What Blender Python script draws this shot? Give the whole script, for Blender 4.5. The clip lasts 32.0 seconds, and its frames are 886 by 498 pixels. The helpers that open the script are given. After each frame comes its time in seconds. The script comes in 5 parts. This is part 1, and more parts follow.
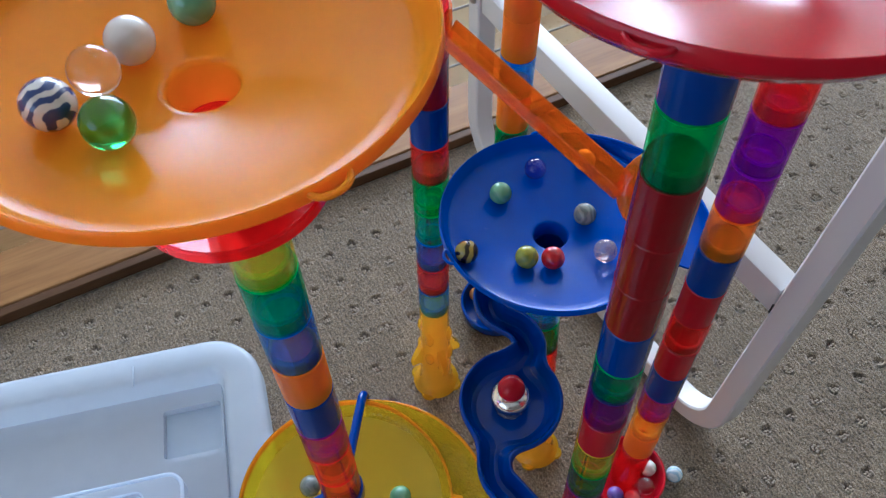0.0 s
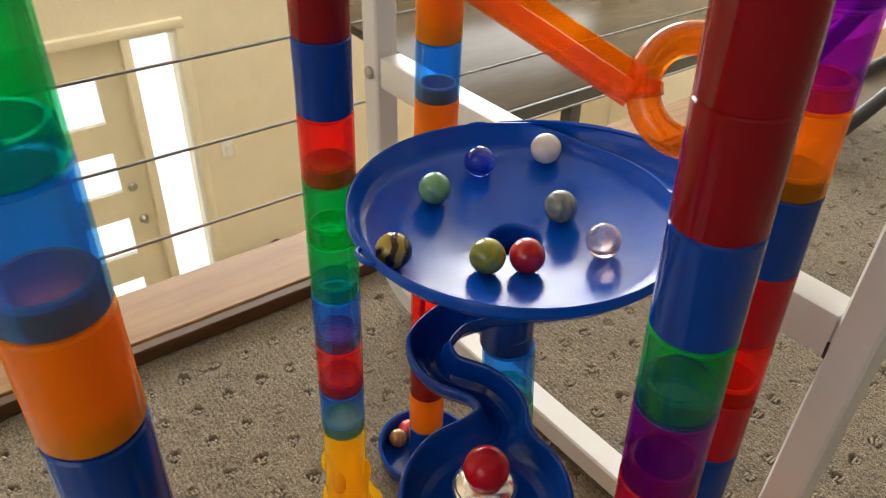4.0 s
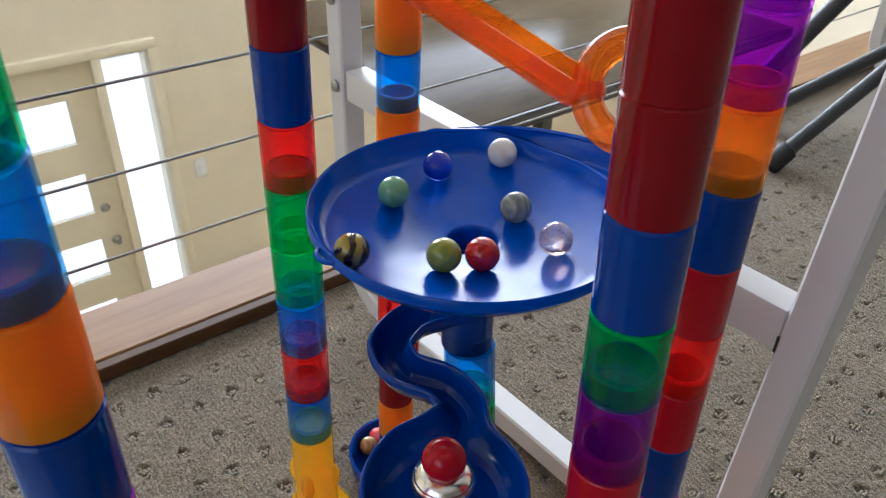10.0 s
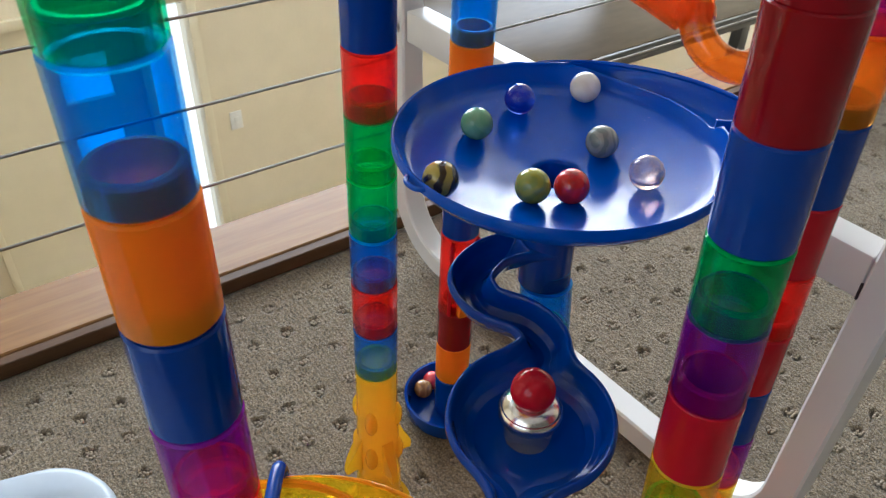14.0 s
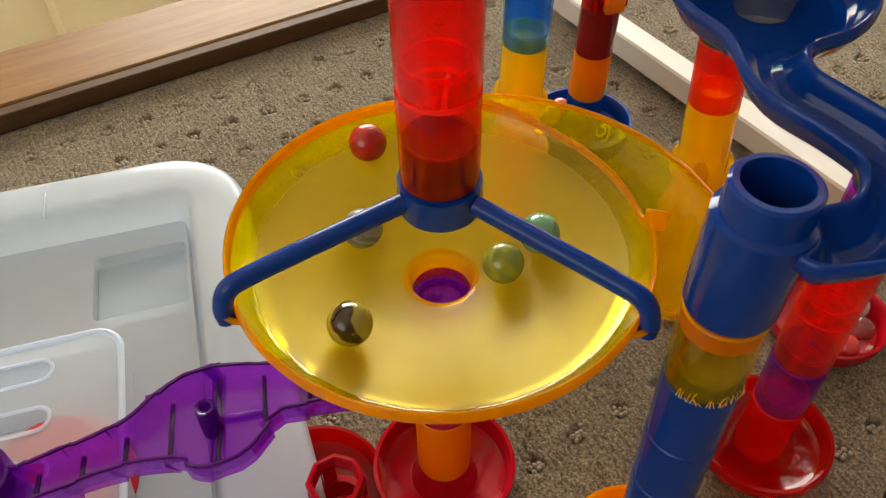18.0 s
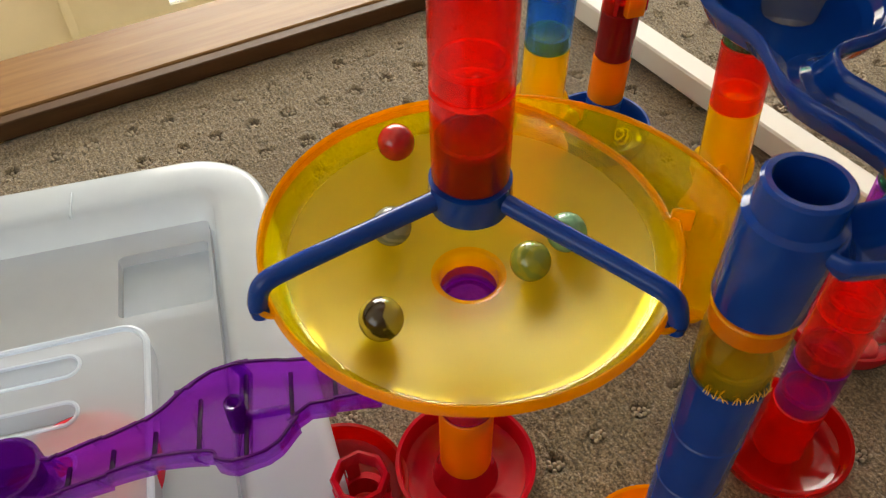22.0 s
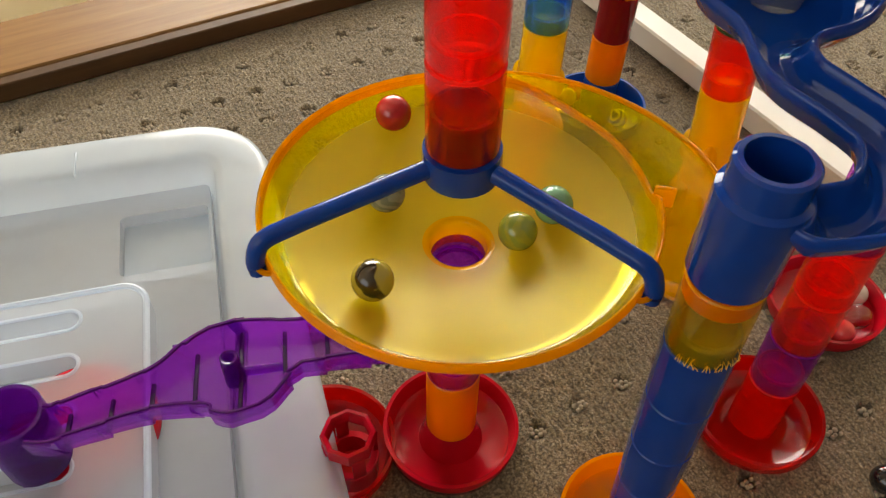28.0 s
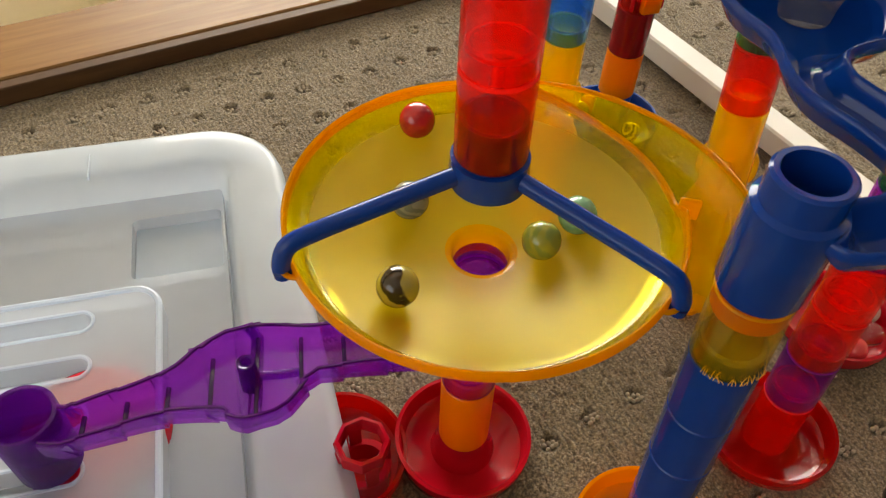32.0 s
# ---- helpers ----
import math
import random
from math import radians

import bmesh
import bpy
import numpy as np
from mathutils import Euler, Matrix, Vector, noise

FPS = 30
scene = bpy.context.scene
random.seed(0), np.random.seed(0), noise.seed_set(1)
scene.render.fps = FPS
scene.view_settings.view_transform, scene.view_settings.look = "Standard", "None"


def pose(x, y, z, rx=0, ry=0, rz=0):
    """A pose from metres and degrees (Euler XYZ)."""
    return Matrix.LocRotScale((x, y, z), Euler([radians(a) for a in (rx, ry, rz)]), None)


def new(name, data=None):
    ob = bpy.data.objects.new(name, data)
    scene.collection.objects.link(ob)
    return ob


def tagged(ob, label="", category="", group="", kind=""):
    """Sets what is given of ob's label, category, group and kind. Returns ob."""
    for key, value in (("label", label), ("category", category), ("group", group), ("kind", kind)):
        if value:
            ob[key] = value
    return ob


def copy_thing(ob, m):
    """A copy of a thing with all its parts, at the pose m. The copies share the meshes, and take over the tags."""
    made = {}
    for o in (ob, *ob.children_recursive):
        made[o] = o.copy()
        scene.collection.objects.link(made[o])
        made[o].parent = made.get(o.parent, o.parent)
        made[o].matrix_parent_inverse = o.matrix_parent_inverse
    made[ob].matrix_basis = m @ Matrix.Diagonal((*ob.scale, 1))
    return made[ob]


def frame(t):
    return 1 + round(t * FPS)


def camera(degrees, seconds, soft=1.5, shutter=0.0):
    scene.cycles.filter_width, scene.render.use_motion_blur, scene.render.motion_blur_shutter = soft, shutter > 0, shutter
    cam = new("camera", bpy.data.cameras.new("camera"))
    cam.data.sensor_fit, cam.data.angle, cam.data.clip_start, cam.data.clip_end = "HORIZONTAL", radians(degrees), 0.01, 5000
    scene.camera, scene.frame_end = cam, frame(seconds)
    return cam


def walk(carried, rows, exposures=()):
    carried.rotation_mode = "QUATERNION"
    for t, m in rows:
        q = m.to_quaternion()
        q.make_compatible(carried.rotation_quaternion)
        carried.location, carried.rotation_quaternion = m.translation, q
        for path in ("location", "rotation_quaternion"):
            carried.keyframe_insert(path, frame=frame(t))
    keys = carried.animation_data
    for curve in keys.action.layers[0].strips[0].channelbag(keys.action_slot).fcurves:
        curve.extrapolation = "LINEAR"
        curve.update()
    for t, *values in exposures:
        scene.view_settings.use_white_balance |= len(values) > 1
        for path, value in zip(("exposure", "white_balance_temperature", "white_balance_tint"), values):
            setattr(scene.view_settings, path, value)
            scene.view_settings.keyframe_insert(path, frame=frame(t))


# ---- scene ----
# camera: seconds, place, yaw, pitch, roll
cam = camera(58.83, 32.0, soft=1.2)
cam.data.dof.use_dof, cam.data.dof.focus_distance, cam.data.dof.aperture_fstop = True, 0.42, 36.0
PATH = [
    (0, -0.0204, 0.0700, 0.7598, -2.62, -53.03, -1.67),
    (0.3, -0.0333, 0.0652, 0.6931, -3.54, -48.83, -2.10),
    (0.5, -0.0382, 0.0683, 0.6528, -4.51, -45.55, -2.56),
    (0.6, -0.0332, 0.0819, 0.6384, -5.02, -44.45, -2.83),
    (1, -0.0157, 0.1078, 0.5779, -7.27, -40.26, -4.15),
    (1.5, -0.0030, 0.1171, 0.5503, -10.12, -38.82, -3.92),
    (2, -0.0042, 0.0983, 0.5362, -8.70, -35.88, -2.27),
    (2.5, -0.0232, 0.1132, 0.5307, -10.16, -36.30, -0.40),
    (3, -0.0243, 0.1163, 0.5323, -11.69, -35.92, 0.78),
    (3.5, -0.0311, 0.1157, 0.5327, -12.58, -35.57, 1.22),
    (5.5, -0.0274, 0.1149, 0.5288, -13.52, -34.64, 1.62),
    (6, -0.0238, 0.1119, 0.5305, -13.59, -34.35, 1.60),
    (6.5, -0.0259, 0.1106, 0.5319, -13.83, -34.11, 1.68),
    (7, -0.0264, 0.1102, 0.5301, -14.02, -33.71, 1.77),
    (7.5, -0.0273, 0.1086, 0.5304, -14.16, -33.46, 1.79),
    (8, -0.0247, 0.1044, 0.5324, -14.29, -33.43, 1.46),
    (8.5, -0.0232, 0.1010, 0.5347, -14.32, -33.48, 1.18),
    (9, -0.0226, 0.1008, 0.5332, -14.37, -33.56, 1.07),
    (9.5, -0.0240, 0.1007, 0.5326, -14.71, -33.77, 1.40),
    (10, -0.0253, 0.1007, 0.5318, -15.06, -34.01, 1.66),
    (10.5, -0.0270, 0.1010, 0.5323, -15.09, -34.22, 1.68),
    (11, -0.0284, 0.1014, 0.5330, -14.93, -34.33, 1.73),
    (11.5, -0.0323, 0.1038, 0.5309, -14.63, -34.52, 1.76),
    (12, -0.0366, 0.1054, 0.5274, -14.41, -34.78, 2.04),
    (12.5, -0.0400, 0.1066, 0.5249, -14.35, -35.22, 2.03),
    (13, -0.0401, 0.1081, 0.5240, -14.35, -35.55, 1.97),
    (13.5, -0.0406, 0.1060, 0.5261, -13.91, -35.93, 1.66),
    (14, -0.0510, 0.1036, 0.5174, -12.65, -36.99, 1.61),
    (14.3, -0.0700, 0.0987, 0.5058, -11.44, -37.92, 1.25),
    (14.6, -0.0884, 0.0890, 0.4973, -10.23, -38.55, 1.77),
    (14.9, -0.1022, 0.0812, 0.4839, -9.09, -39.36, 1.75),
    (15, -0.1062, 0.0791, 0.4766, -8.56, -39.71, 1.74),
    (15.2, -0.1110, 0.0763, 0.4595, -7.82, -40.29, 1.83),
    (15.5, -0.1136, 0.0771, 0.4258, -6.95, -41.74, 1.75),
    (17.5, -0.1113, 0.0734, 0.4023, -7.17, -47.53, 0.05),
    (18, -0.1097, 0.0734, 0.4046, -6.93, -47.42, -0.62),
    (18.5, -0.1110, 0.0729, 0.4029, -6.85, -47.39, -0.74),
    (19, -0.1128, 0.0736, 0.4016, -6.90, -47.63, -0.47),
    (19.5, -0.1132, 0.0725, 0.4027, -6.92, -47.71, -0.42),
    (20, -0.1123, 0.0709, 0.4055, -6.70, -47.50, -0.87),
    (20.5, -0.1111, 0.0713, 0.4057, -6.39, -47.31, -1.32),
    (21, -0.1143, 0.0715, 0.4055, -6.22, -47.16, -1.42),
    (21.5, -0.1156, 0.0709, 0.4059, -6.07, -47.11, -1.20),
    (22, -0.1176, 0.0694, 0.4061, -5.96, -47.05, -0.97),
    (22.5, -0.1193, 0.0687, 0.4071, -5.69, -47.28, -1.04),
    (23, -0.1201, 0.0670, 0.4079, -5.52, -47.69, -1.18),
    (23.5, -0.1226, 0.0676, 0.4097, -5.32, -48.19, -1.13),
    (24, -0.1242, 0.0671, 0.4083, -5.28, -48.75, -0.68),
    (24.5, -0.1268, 0.0664, 0.4069, -5.36, -49.07, -0.15),
    (25, -0.1266, 0.0644, 0.4076, -5.57, -49.01, 0.04),
    (25.5, -0.1203, 0.0606, 0.4122, -5.76, -48.73, 0.03),
    (27.5, -0.1159, 0.0546, 0.4130, -6.12, -48.48, 1.16),
    (28, -0.1160, 0.0571, 0.4131, -6.18, -48.66, 1.23),
    (28.5, -0.1184, 0.0565, 0.4136, -6.40, -48.63, 1.53),
    (29, -0.1203, 0.0558, 0.4127, -6.60, -48.49, 2.10),
    (29.5, -0.1245, 0.0592, 0.4093, -6.54, -48.10, 2.27),
    (30, -0.1256, 0.0600, 0.4106, -6.54, -47.97, 2.21),
    (30.5, -0.1246, 0.0590, 0.4119, -6.48, -47.95, 2.05),
    (31, -0.1255, 0.0578, 0.4129, -6.44, -47.93, 2.17),
    (31.5, -0.1253, 0.0575, 0.4132, -6.38, -47.83, 2.19),
    (32, -0.1266, 0.0575, 0.4111, -6.49, -47.81, 2.62),
]
# the clip's camera drifts in white balance: seconds, stops, kelvin, tint
EXPOSURES = [(0.0, 0.0, 4800, 10), (0.3, 0.0, 4950, 6), (0.5, 0.08, 5450, 6), (1.0, 0.12, 5350, 6), (2.0, 0.14, 6050, 6), (6.0, 0.06, 6350, 8), (8.0, 0.06, 6600, 8), (9.0, 0.06, 6850, 9), (9.5, 0.0, 6200, 10), (10.0, 0.0, 5150, 9), (13.0, 0.1, 5150, 7), (14.3, 0.1, 5350, 6), (15.0, 0.17, 5750, 1), (15.5, 0.15, 6750, 4), (18.0, 0.13, 6800, 6), (32.0, 0.14, 6900, 7)]
walk(cam, [(t, pose(x, y, z, 90 + pitch, 0, yaw) @ pose(0, 0, 0, 0, 0, roll)) for t, x, y, z, yaw, pitch, roll in PATH], EXPOSURES)

# ------------------------------------------------------------------ light
BEAM = pose(0, 0.793, 0, 0, 0, 23.6)      # frame of the landing's edge: x along it, y out over the stair well
world = bpy.data.worlds.new("world")
scene.world = world
world.use_nodes = True
wn = world.node_tree
sky = wn.nodes.new("ShaderNodeTexSky")
sky.sky_type, sky.sun_disc = "NISHITA", False
sky.sun_elevation, sky.sun_rotation = radians(40), radians(-20)
wn.links.new(sky.outputs["Color"], wn.nodes["Background"].inputs["Color"])
wn.nodes["Background"].inputs["Strength"].default_value = 0.12


def area_lamp(name, m, w, h, watts, colour):
    data = bpy.data.lights.new(name, "AREA")
    data.shape, data.size, data.size_y, data.energy, data.color = "RECTANGLE", w, h, watts, colour
    ob = new(name, data)
    ob.matrix_world = m
    return ob


# daylight in the well window, and a fill lamp added at the west opening
area_lamp("well_window_daylight", BEAM @ pose(2.1, 3.46, 1.62, -90, 0, 0), 4.2, 1.80, 325, (1.0, 0.97, 0.93))
area_lamp("room_fill_light", BEAM @ pose(-2.36, -1.2, 1.35, 0, -90, 0), 1.3, 1.8, 13, (1.0, 0.98, 0.95))

# ------------------------------------------------------------------ materials


def nodes_of(name):
    m = bpy.data.materials.new(name)
    m.use_nodes = True
    return m, m.node_tree, m.node_tree.nodes["Principled BSDF"]


def link(nt, a, b):
    nt.links.new(a, b)


def coord(nt, scale=(1, 1, 1), kind="Object"):
    tc = nt.nodes.new("ShaderNodeTexCoord")
    mp = nt.nodes.new("ShaderNodeMapping")
    mp.inputs["Scale"].default_value = scale
    link(nt, tc.outputs[kind], mp.inputs["Vector"])
    return mp.outputs["Vector"]


def noise_of(nt, vec, scale, detail=4.0, rough=0.6):
    n = nt.nodes.new("ShaderNodeTexNoise")
    n.inputs["Scale"].default_value, n.inputs["Detail"].default_value, n.inputs["Roughness"].default_value = scale, detail, rough
    link(nt, vec, n.inputs["Vector"])
    return n.outputs["Fac"]


def ramp_of(nt, fac, stops):
    r = nt.nodes.new("ShaderNodeValToRGB")
    els = r.color_ramp.elements
    while len(els) < len(stops):
        els.new(0.5)
    for e, (p, c) in zip(els, stops):
        e.position, e.color = p, (*c, 1)
    link(nt, fac, r.inputs["Fac"])
    return r.outputs["Color"]


def bump_of(nt, height, dist, strength=1.0):
    b = nt.nodes.new("ShaderNodeBump")
    b.inputs["Distance"].default_value, b.inputs["Strength"].default_value = dist, strength
    link(nt, height, b.inputs["Height"])
    return b.outputs["Normal"]


def shade(c, k):
    return tuple(min(1.0, v * k) for v in c)


def plastic(name, c, rough=0.10, sss=0.0, spec=0.42, haze=1.0):
    """Opaque moulded plastic: faint mottling, fine scuffs and greasy patches in the gloss."""
    m, nt, p = nodes_of(name)
    v = coord(nt)
    n = noise_of(nt, v, 40, 3)
    link(nt, ramp_of(nt, n, [(0.3, shade(c, 0.92)), (0.7, shade(c, 1.06))]), p.inputs["Base Color"])
    fine = noise_of(nt, coord(nt, (1, 1, 0.25)), 420, 5, 0.75)
    patch = ramp_of(nt, noise_of(nt, v, 62, 7, 0.72), [(0.42, (0, 0, 0)), (0.72, (1, 1, 1))])
    scuff = ramp_of(nt, fine, [(0.40, (rough * 0.85,) * 3), (0.62, (rough * 1.1,) * 3), (0.78, (min(1, rough * 2.0),) * 3)])
    sm = nt.nodes.new("ShaderNodeMath")
    sm.operation, sm.inputs[1].default_value = "MULTIPLY_ADD", rough * haze
    link(nt, patch, sm.inputs[0])
    link(nt, scuff, sm.inputs[2])
    link(nt, sm.outputs[0], p.inputs["Roughness"])
    link(nt, bump_of(nt, noise_of(nt, v, 45, 1), 0.00006, 0.2), p.inputs["Normal"])
    p.inputs["IOR"].default_value = 1.5
    p.inputs["Specular IOR Level"].default_value = spec
    p.inputs["Subsurface Weight"].default_value = sss
    p.inputs["Subsurface Radius"].default_value = (0.004, 0.003, 0.002)
    p.inputs["Subsurface Scale"].default_value = 1.0
    return m


def clear(name, tint, body, share=0.26, rough=0.045, gloss=1.28, cap=0.26):
    """Tinted see-through moulded plastic: most light passes, tinted at each face; a little is scattered; the rest is gloss."""
    m, nt, p = nodes_of(name)
    out = nt.nodes["Material Output"]
    v = coord(nt)
    n = noise_of(nt, v, 35, 2)
    link(nt, ramp_of(nt, n, [(0.3, shade(body, 0.95)), (0.7, shade(body, 1.04))]), p.inputs["Base Color"])
    p.inputs["Roughness"].default_value = 0.5
    p.inputs["Specular IOR Level"].default_value = 0.0
    tr = nt.nodes.new("ShaderNodeBsdfTransparent")
    tr.inputs["Color"].default_value = (*tint, 1)
    tl = nt.nodes.new("ShaderNodeBsdfTranslucent")
    tl.inputs["Color"].default_value = (*body, 1)
    m1 = nt.nodes.new("ShaderNodeMixShader")
    m1.inputs["Fac"].default_value = 0.5
    link(nt, p.outputs[0], m1.inputs[1])
    link(nt, tl.outputs[0], m1.inputs[2])
    m2 = nt.nodes.new("ShaderNodeMixShader")
    m2.inputs["Fac"].default_value = share
    link(nt, tr.outputs[0], m2.inputs[1])
    link(nt, m1.outputs[0], m2.inputs[2])
    gl = nt.nodes.new("ShaderNodeBsdfGlossy")
    gl.inputs["Roughness"].default_value = rough
    link(nt, bump_of(nt, noise_of(nt, v, 60, 1), 0.00004, 0.12), gl.inputs["Normal"])
    fr = nt.nodes.new("ShaderNodeFresnel")
    fr.inputs["IOR"].default_value = gloss
    low = nt.nodes.new("ShaderNodeMath")
    low.operation, low.inputs[1].default_value = "MINIMUM", cap
    link(nt, fr.outputs[0], low.inputs[0])
    m3 = nt.nodes.new("ShaderNodeMixShader")
    link(nt, low.outputs[0], m3.inputs["Fac"])
    link(nt, m2.outputs[0], m3.inputs[1])
    link(nt, gl.outputs[0], m3.inputs[2])
    link(nt, m3.outputs[0], out.inputs["Surface"])
    return m


def paint(name, c, rough=0.5, scale=30, depth=0.0004, spread=0.06):
    m, nt, p = nodes_of(name)
    v = coord(nt)
    link(nt, ramp_of(nt, noise_of(nt, v, scale, 5), [(0.3, shade(c, 1 - spread)), (0.7, shade(c, 1 + spread))]), p.inputs["Base Color"])
    link(nt, ramp_of(nt, noise_of(nt, v, scale * 4, 3), [(0.3, (rough * 0.85,) * 3), (0.7, (min(1, rough * 1.2),) * 3)]), p.inputs["Roughness"])
    link(nt, bump_of(nt, noise_of(nt, v, scale * 8, 3), depth, 0.6), p.inputs["Normal"])
    return m


def wood(name, dark, light, scale=(3, 40, 40), rough=0.4, spec=0.5):
    m, nt, p = nodes_of(name)
    v = coord(nt, scale)
    g = noise_of(nt, v, 2.0, 8, 0.65)
    link(nt, ramp_of(nt, g, [(0.25, dark), (0.5, tuple((a + b) / 2 for a, b in zip(dark, light))), (0.75, light)]), p.inputs["Base Color"])
    p.inputs["Roughness"].default_value = rough
    p.inputs["Specular IOR Level"].default_value = spec
    link(nt, bump_of(nt, g, 0.0006, 0.5), p.inputs["Normal"])
    return m


def carpet_mat(name):
    m, nt, p = nodes_of(name)
    v = coord(nt)
    a, b = noise_of(nt, v, 700, 3, 0.7), noise_of(nt, v, 9, 5, 0.6)
    ribs = nt.nodes.new("ShaderNodeTexWave")
    ribs.inputs["Scale"].default_value, ribs.inputs["Distortion"].default_value, ribs.inputs["Detail"].default_value = 75, 7.0, 3.0
    ribs.inputs["Detail Scale"].default_value = 2.5
    link(nt, coord(nt), ribs.inputs["Vector"])
    mix = nt.nodes.new("ShaderNodeMath")
    mix.operation = "MULTIPLY_ADD"
    mix.inputs[1].default_value = 0.12
    link(nt, ribs.outputs["Fac"], mix.inputs[0])
    bead = nt.nodes.new("ShaderNodeTexVoronoi")
    bead.inputs["Scale"].default_value = 560
    link(nt, v, bead.inputs["Vector"])
    pile = nt.nodes.new("ShaderNodeMath")
    pile.operation, pile.inputs[1].default_value = "MULTIPLY_ADD", -0.34
    link(nt, bead.outputs["Distance"], pile.inputs[0])
    lift = nt.nodes.new("ShaderNodeMath")
    lift.operation, lift.inputs[1].default_value = "ADD", 0.14
    link(nt, a, lift.inputs[0])
    link(nt, lift.outputs[0], pile.inputs[2])
    link(nt, pile.outputs[0], mix.inputs[2])
    c1 = ramp_of(nt, mix.outputs[0], [(0.36, (0.098, 0.073, 0.043)), (0.56, (0.225, 0.172, 0.105)), (0.72, (0.37, 0.292, 0.188))])
    c2 = ramp_of(nt, b, [(0.3, (0.80, 0.79, 0.77)), (0.7, (1.10, 1.10, 1.08))])
    mu = nt.nodes.new("ShaderNodeMixRGB")
    mu.blend_type = "MULTIPLY"
    mu.inputs["Fac"].default_value = 1.0
    link(nt, c1, mu.inputs["Color1"])
    link(nt, c2, mu.inputs["Color2"])
    # shade in the pits painted as a darker colour; paler loops round them
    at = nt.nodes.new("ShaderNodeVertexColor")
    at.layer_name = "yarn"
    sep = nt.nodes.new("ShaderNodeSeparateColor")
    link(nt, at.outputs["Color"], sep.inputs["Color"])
    pit_shade = nt.nodes.new("ShaderNodeMixRGB")
    link(nt, sep.outputs["Red"], pit_shade.inputs["Fac"])
    link(nt, mu.outputs["Color"], pit_shade.inputs["Color1"])
    pit_shade.inputs["Color2"].default_value = (0.068, 0.052, 0.033, 1)
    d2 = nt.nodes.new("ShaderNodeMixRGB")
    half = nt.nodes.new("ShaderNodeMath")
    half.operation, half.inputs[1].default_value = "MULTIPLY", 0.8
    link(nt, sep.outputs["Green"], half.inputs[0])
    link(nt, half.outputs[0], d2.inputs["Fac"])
    link(nt, pit_shade.outputs["Color"], d2.inputs["Color1"])
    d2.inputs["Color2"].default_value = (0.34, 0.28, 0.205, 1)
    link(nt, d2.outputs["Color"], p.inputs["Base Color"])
    p.inputs["Roughness"].default_value = 0.95
    p.inputs["Sheen Weight"].default_value = 0.25
    link(nt, bump_of(nt, mix.outputs[0], 0.0016, 1.0), p.inputs["Normal"])
    return m


def metal(name, c, rough):
    m, nt, p = nodes_of(name)
    v = coord(nt)
    link(nt, ramp_of(nt, noise_of(nt, v, 200, 4), [(0.3, shade(c, 0.8)), (0.7, c)]), p.inputs["Base Color"])
    p.inputs["Metallic"].default_value, p.inputs["Roughness"].default_value = 1.0, rough
    return m


def glow(name, c, strength):
    m, nt, p = nodes_of(name)
    em = nt.nodes.new("ShaderNodeEmission")
    em.inputs["Color"].default_value, em.inputs["Strength"].default_value = (*c, 1), strength
    link(nt, em.outputs[0], nt.nodes["Material Output"].inputs["Surface"])
    return m


def glass(name, c, rough=0.0):
    m, nt, p = nodes_of(name)
    p.inputs["Base Color"].default_value = (*c, 1)
    p.inputs["Roughness"].default_value = rough
    p.inputs["IOR"].default_value = 1.48
    p.inputs["Transmission Weight"].default_value = 1.0
    return m


def swirl(name, a, b, scale=60, edge=0.08, rough=0.08, trans=0.0):
    """Marble glass with a ribbon of a second colour."""
    m, nt, p = nodes_of(name)
    w = nt.nodes.new("ShaderNodeTexWave")
    w.inputs["Scale"].default_value, w.inputs["Distortion"].default_value, w.inputs["Detail"].default_value = scale, 9.0, 3.0
    w.inputs["Detail Scale"].default_value = 1.2
    link(nt, coord(nt), w.inputs["Vector"])
    link(nt, ramp_of(nt, w.outputs["Fac"], [(0.5 - edge, a), (0.5 + edge, b)]), p.inputs["Base Color"])
    p.inputs["Roughness"].default_value = rough
    p.inputs["Transmission Weight"].default_value = trans
    p.inputs["Coat Weight"].default_value = 0.3
    return m


def root4(c):
    """The tint at each of the four faces that a look through a tube meets."""
    return tuple(v ** 0.25 for v in c)


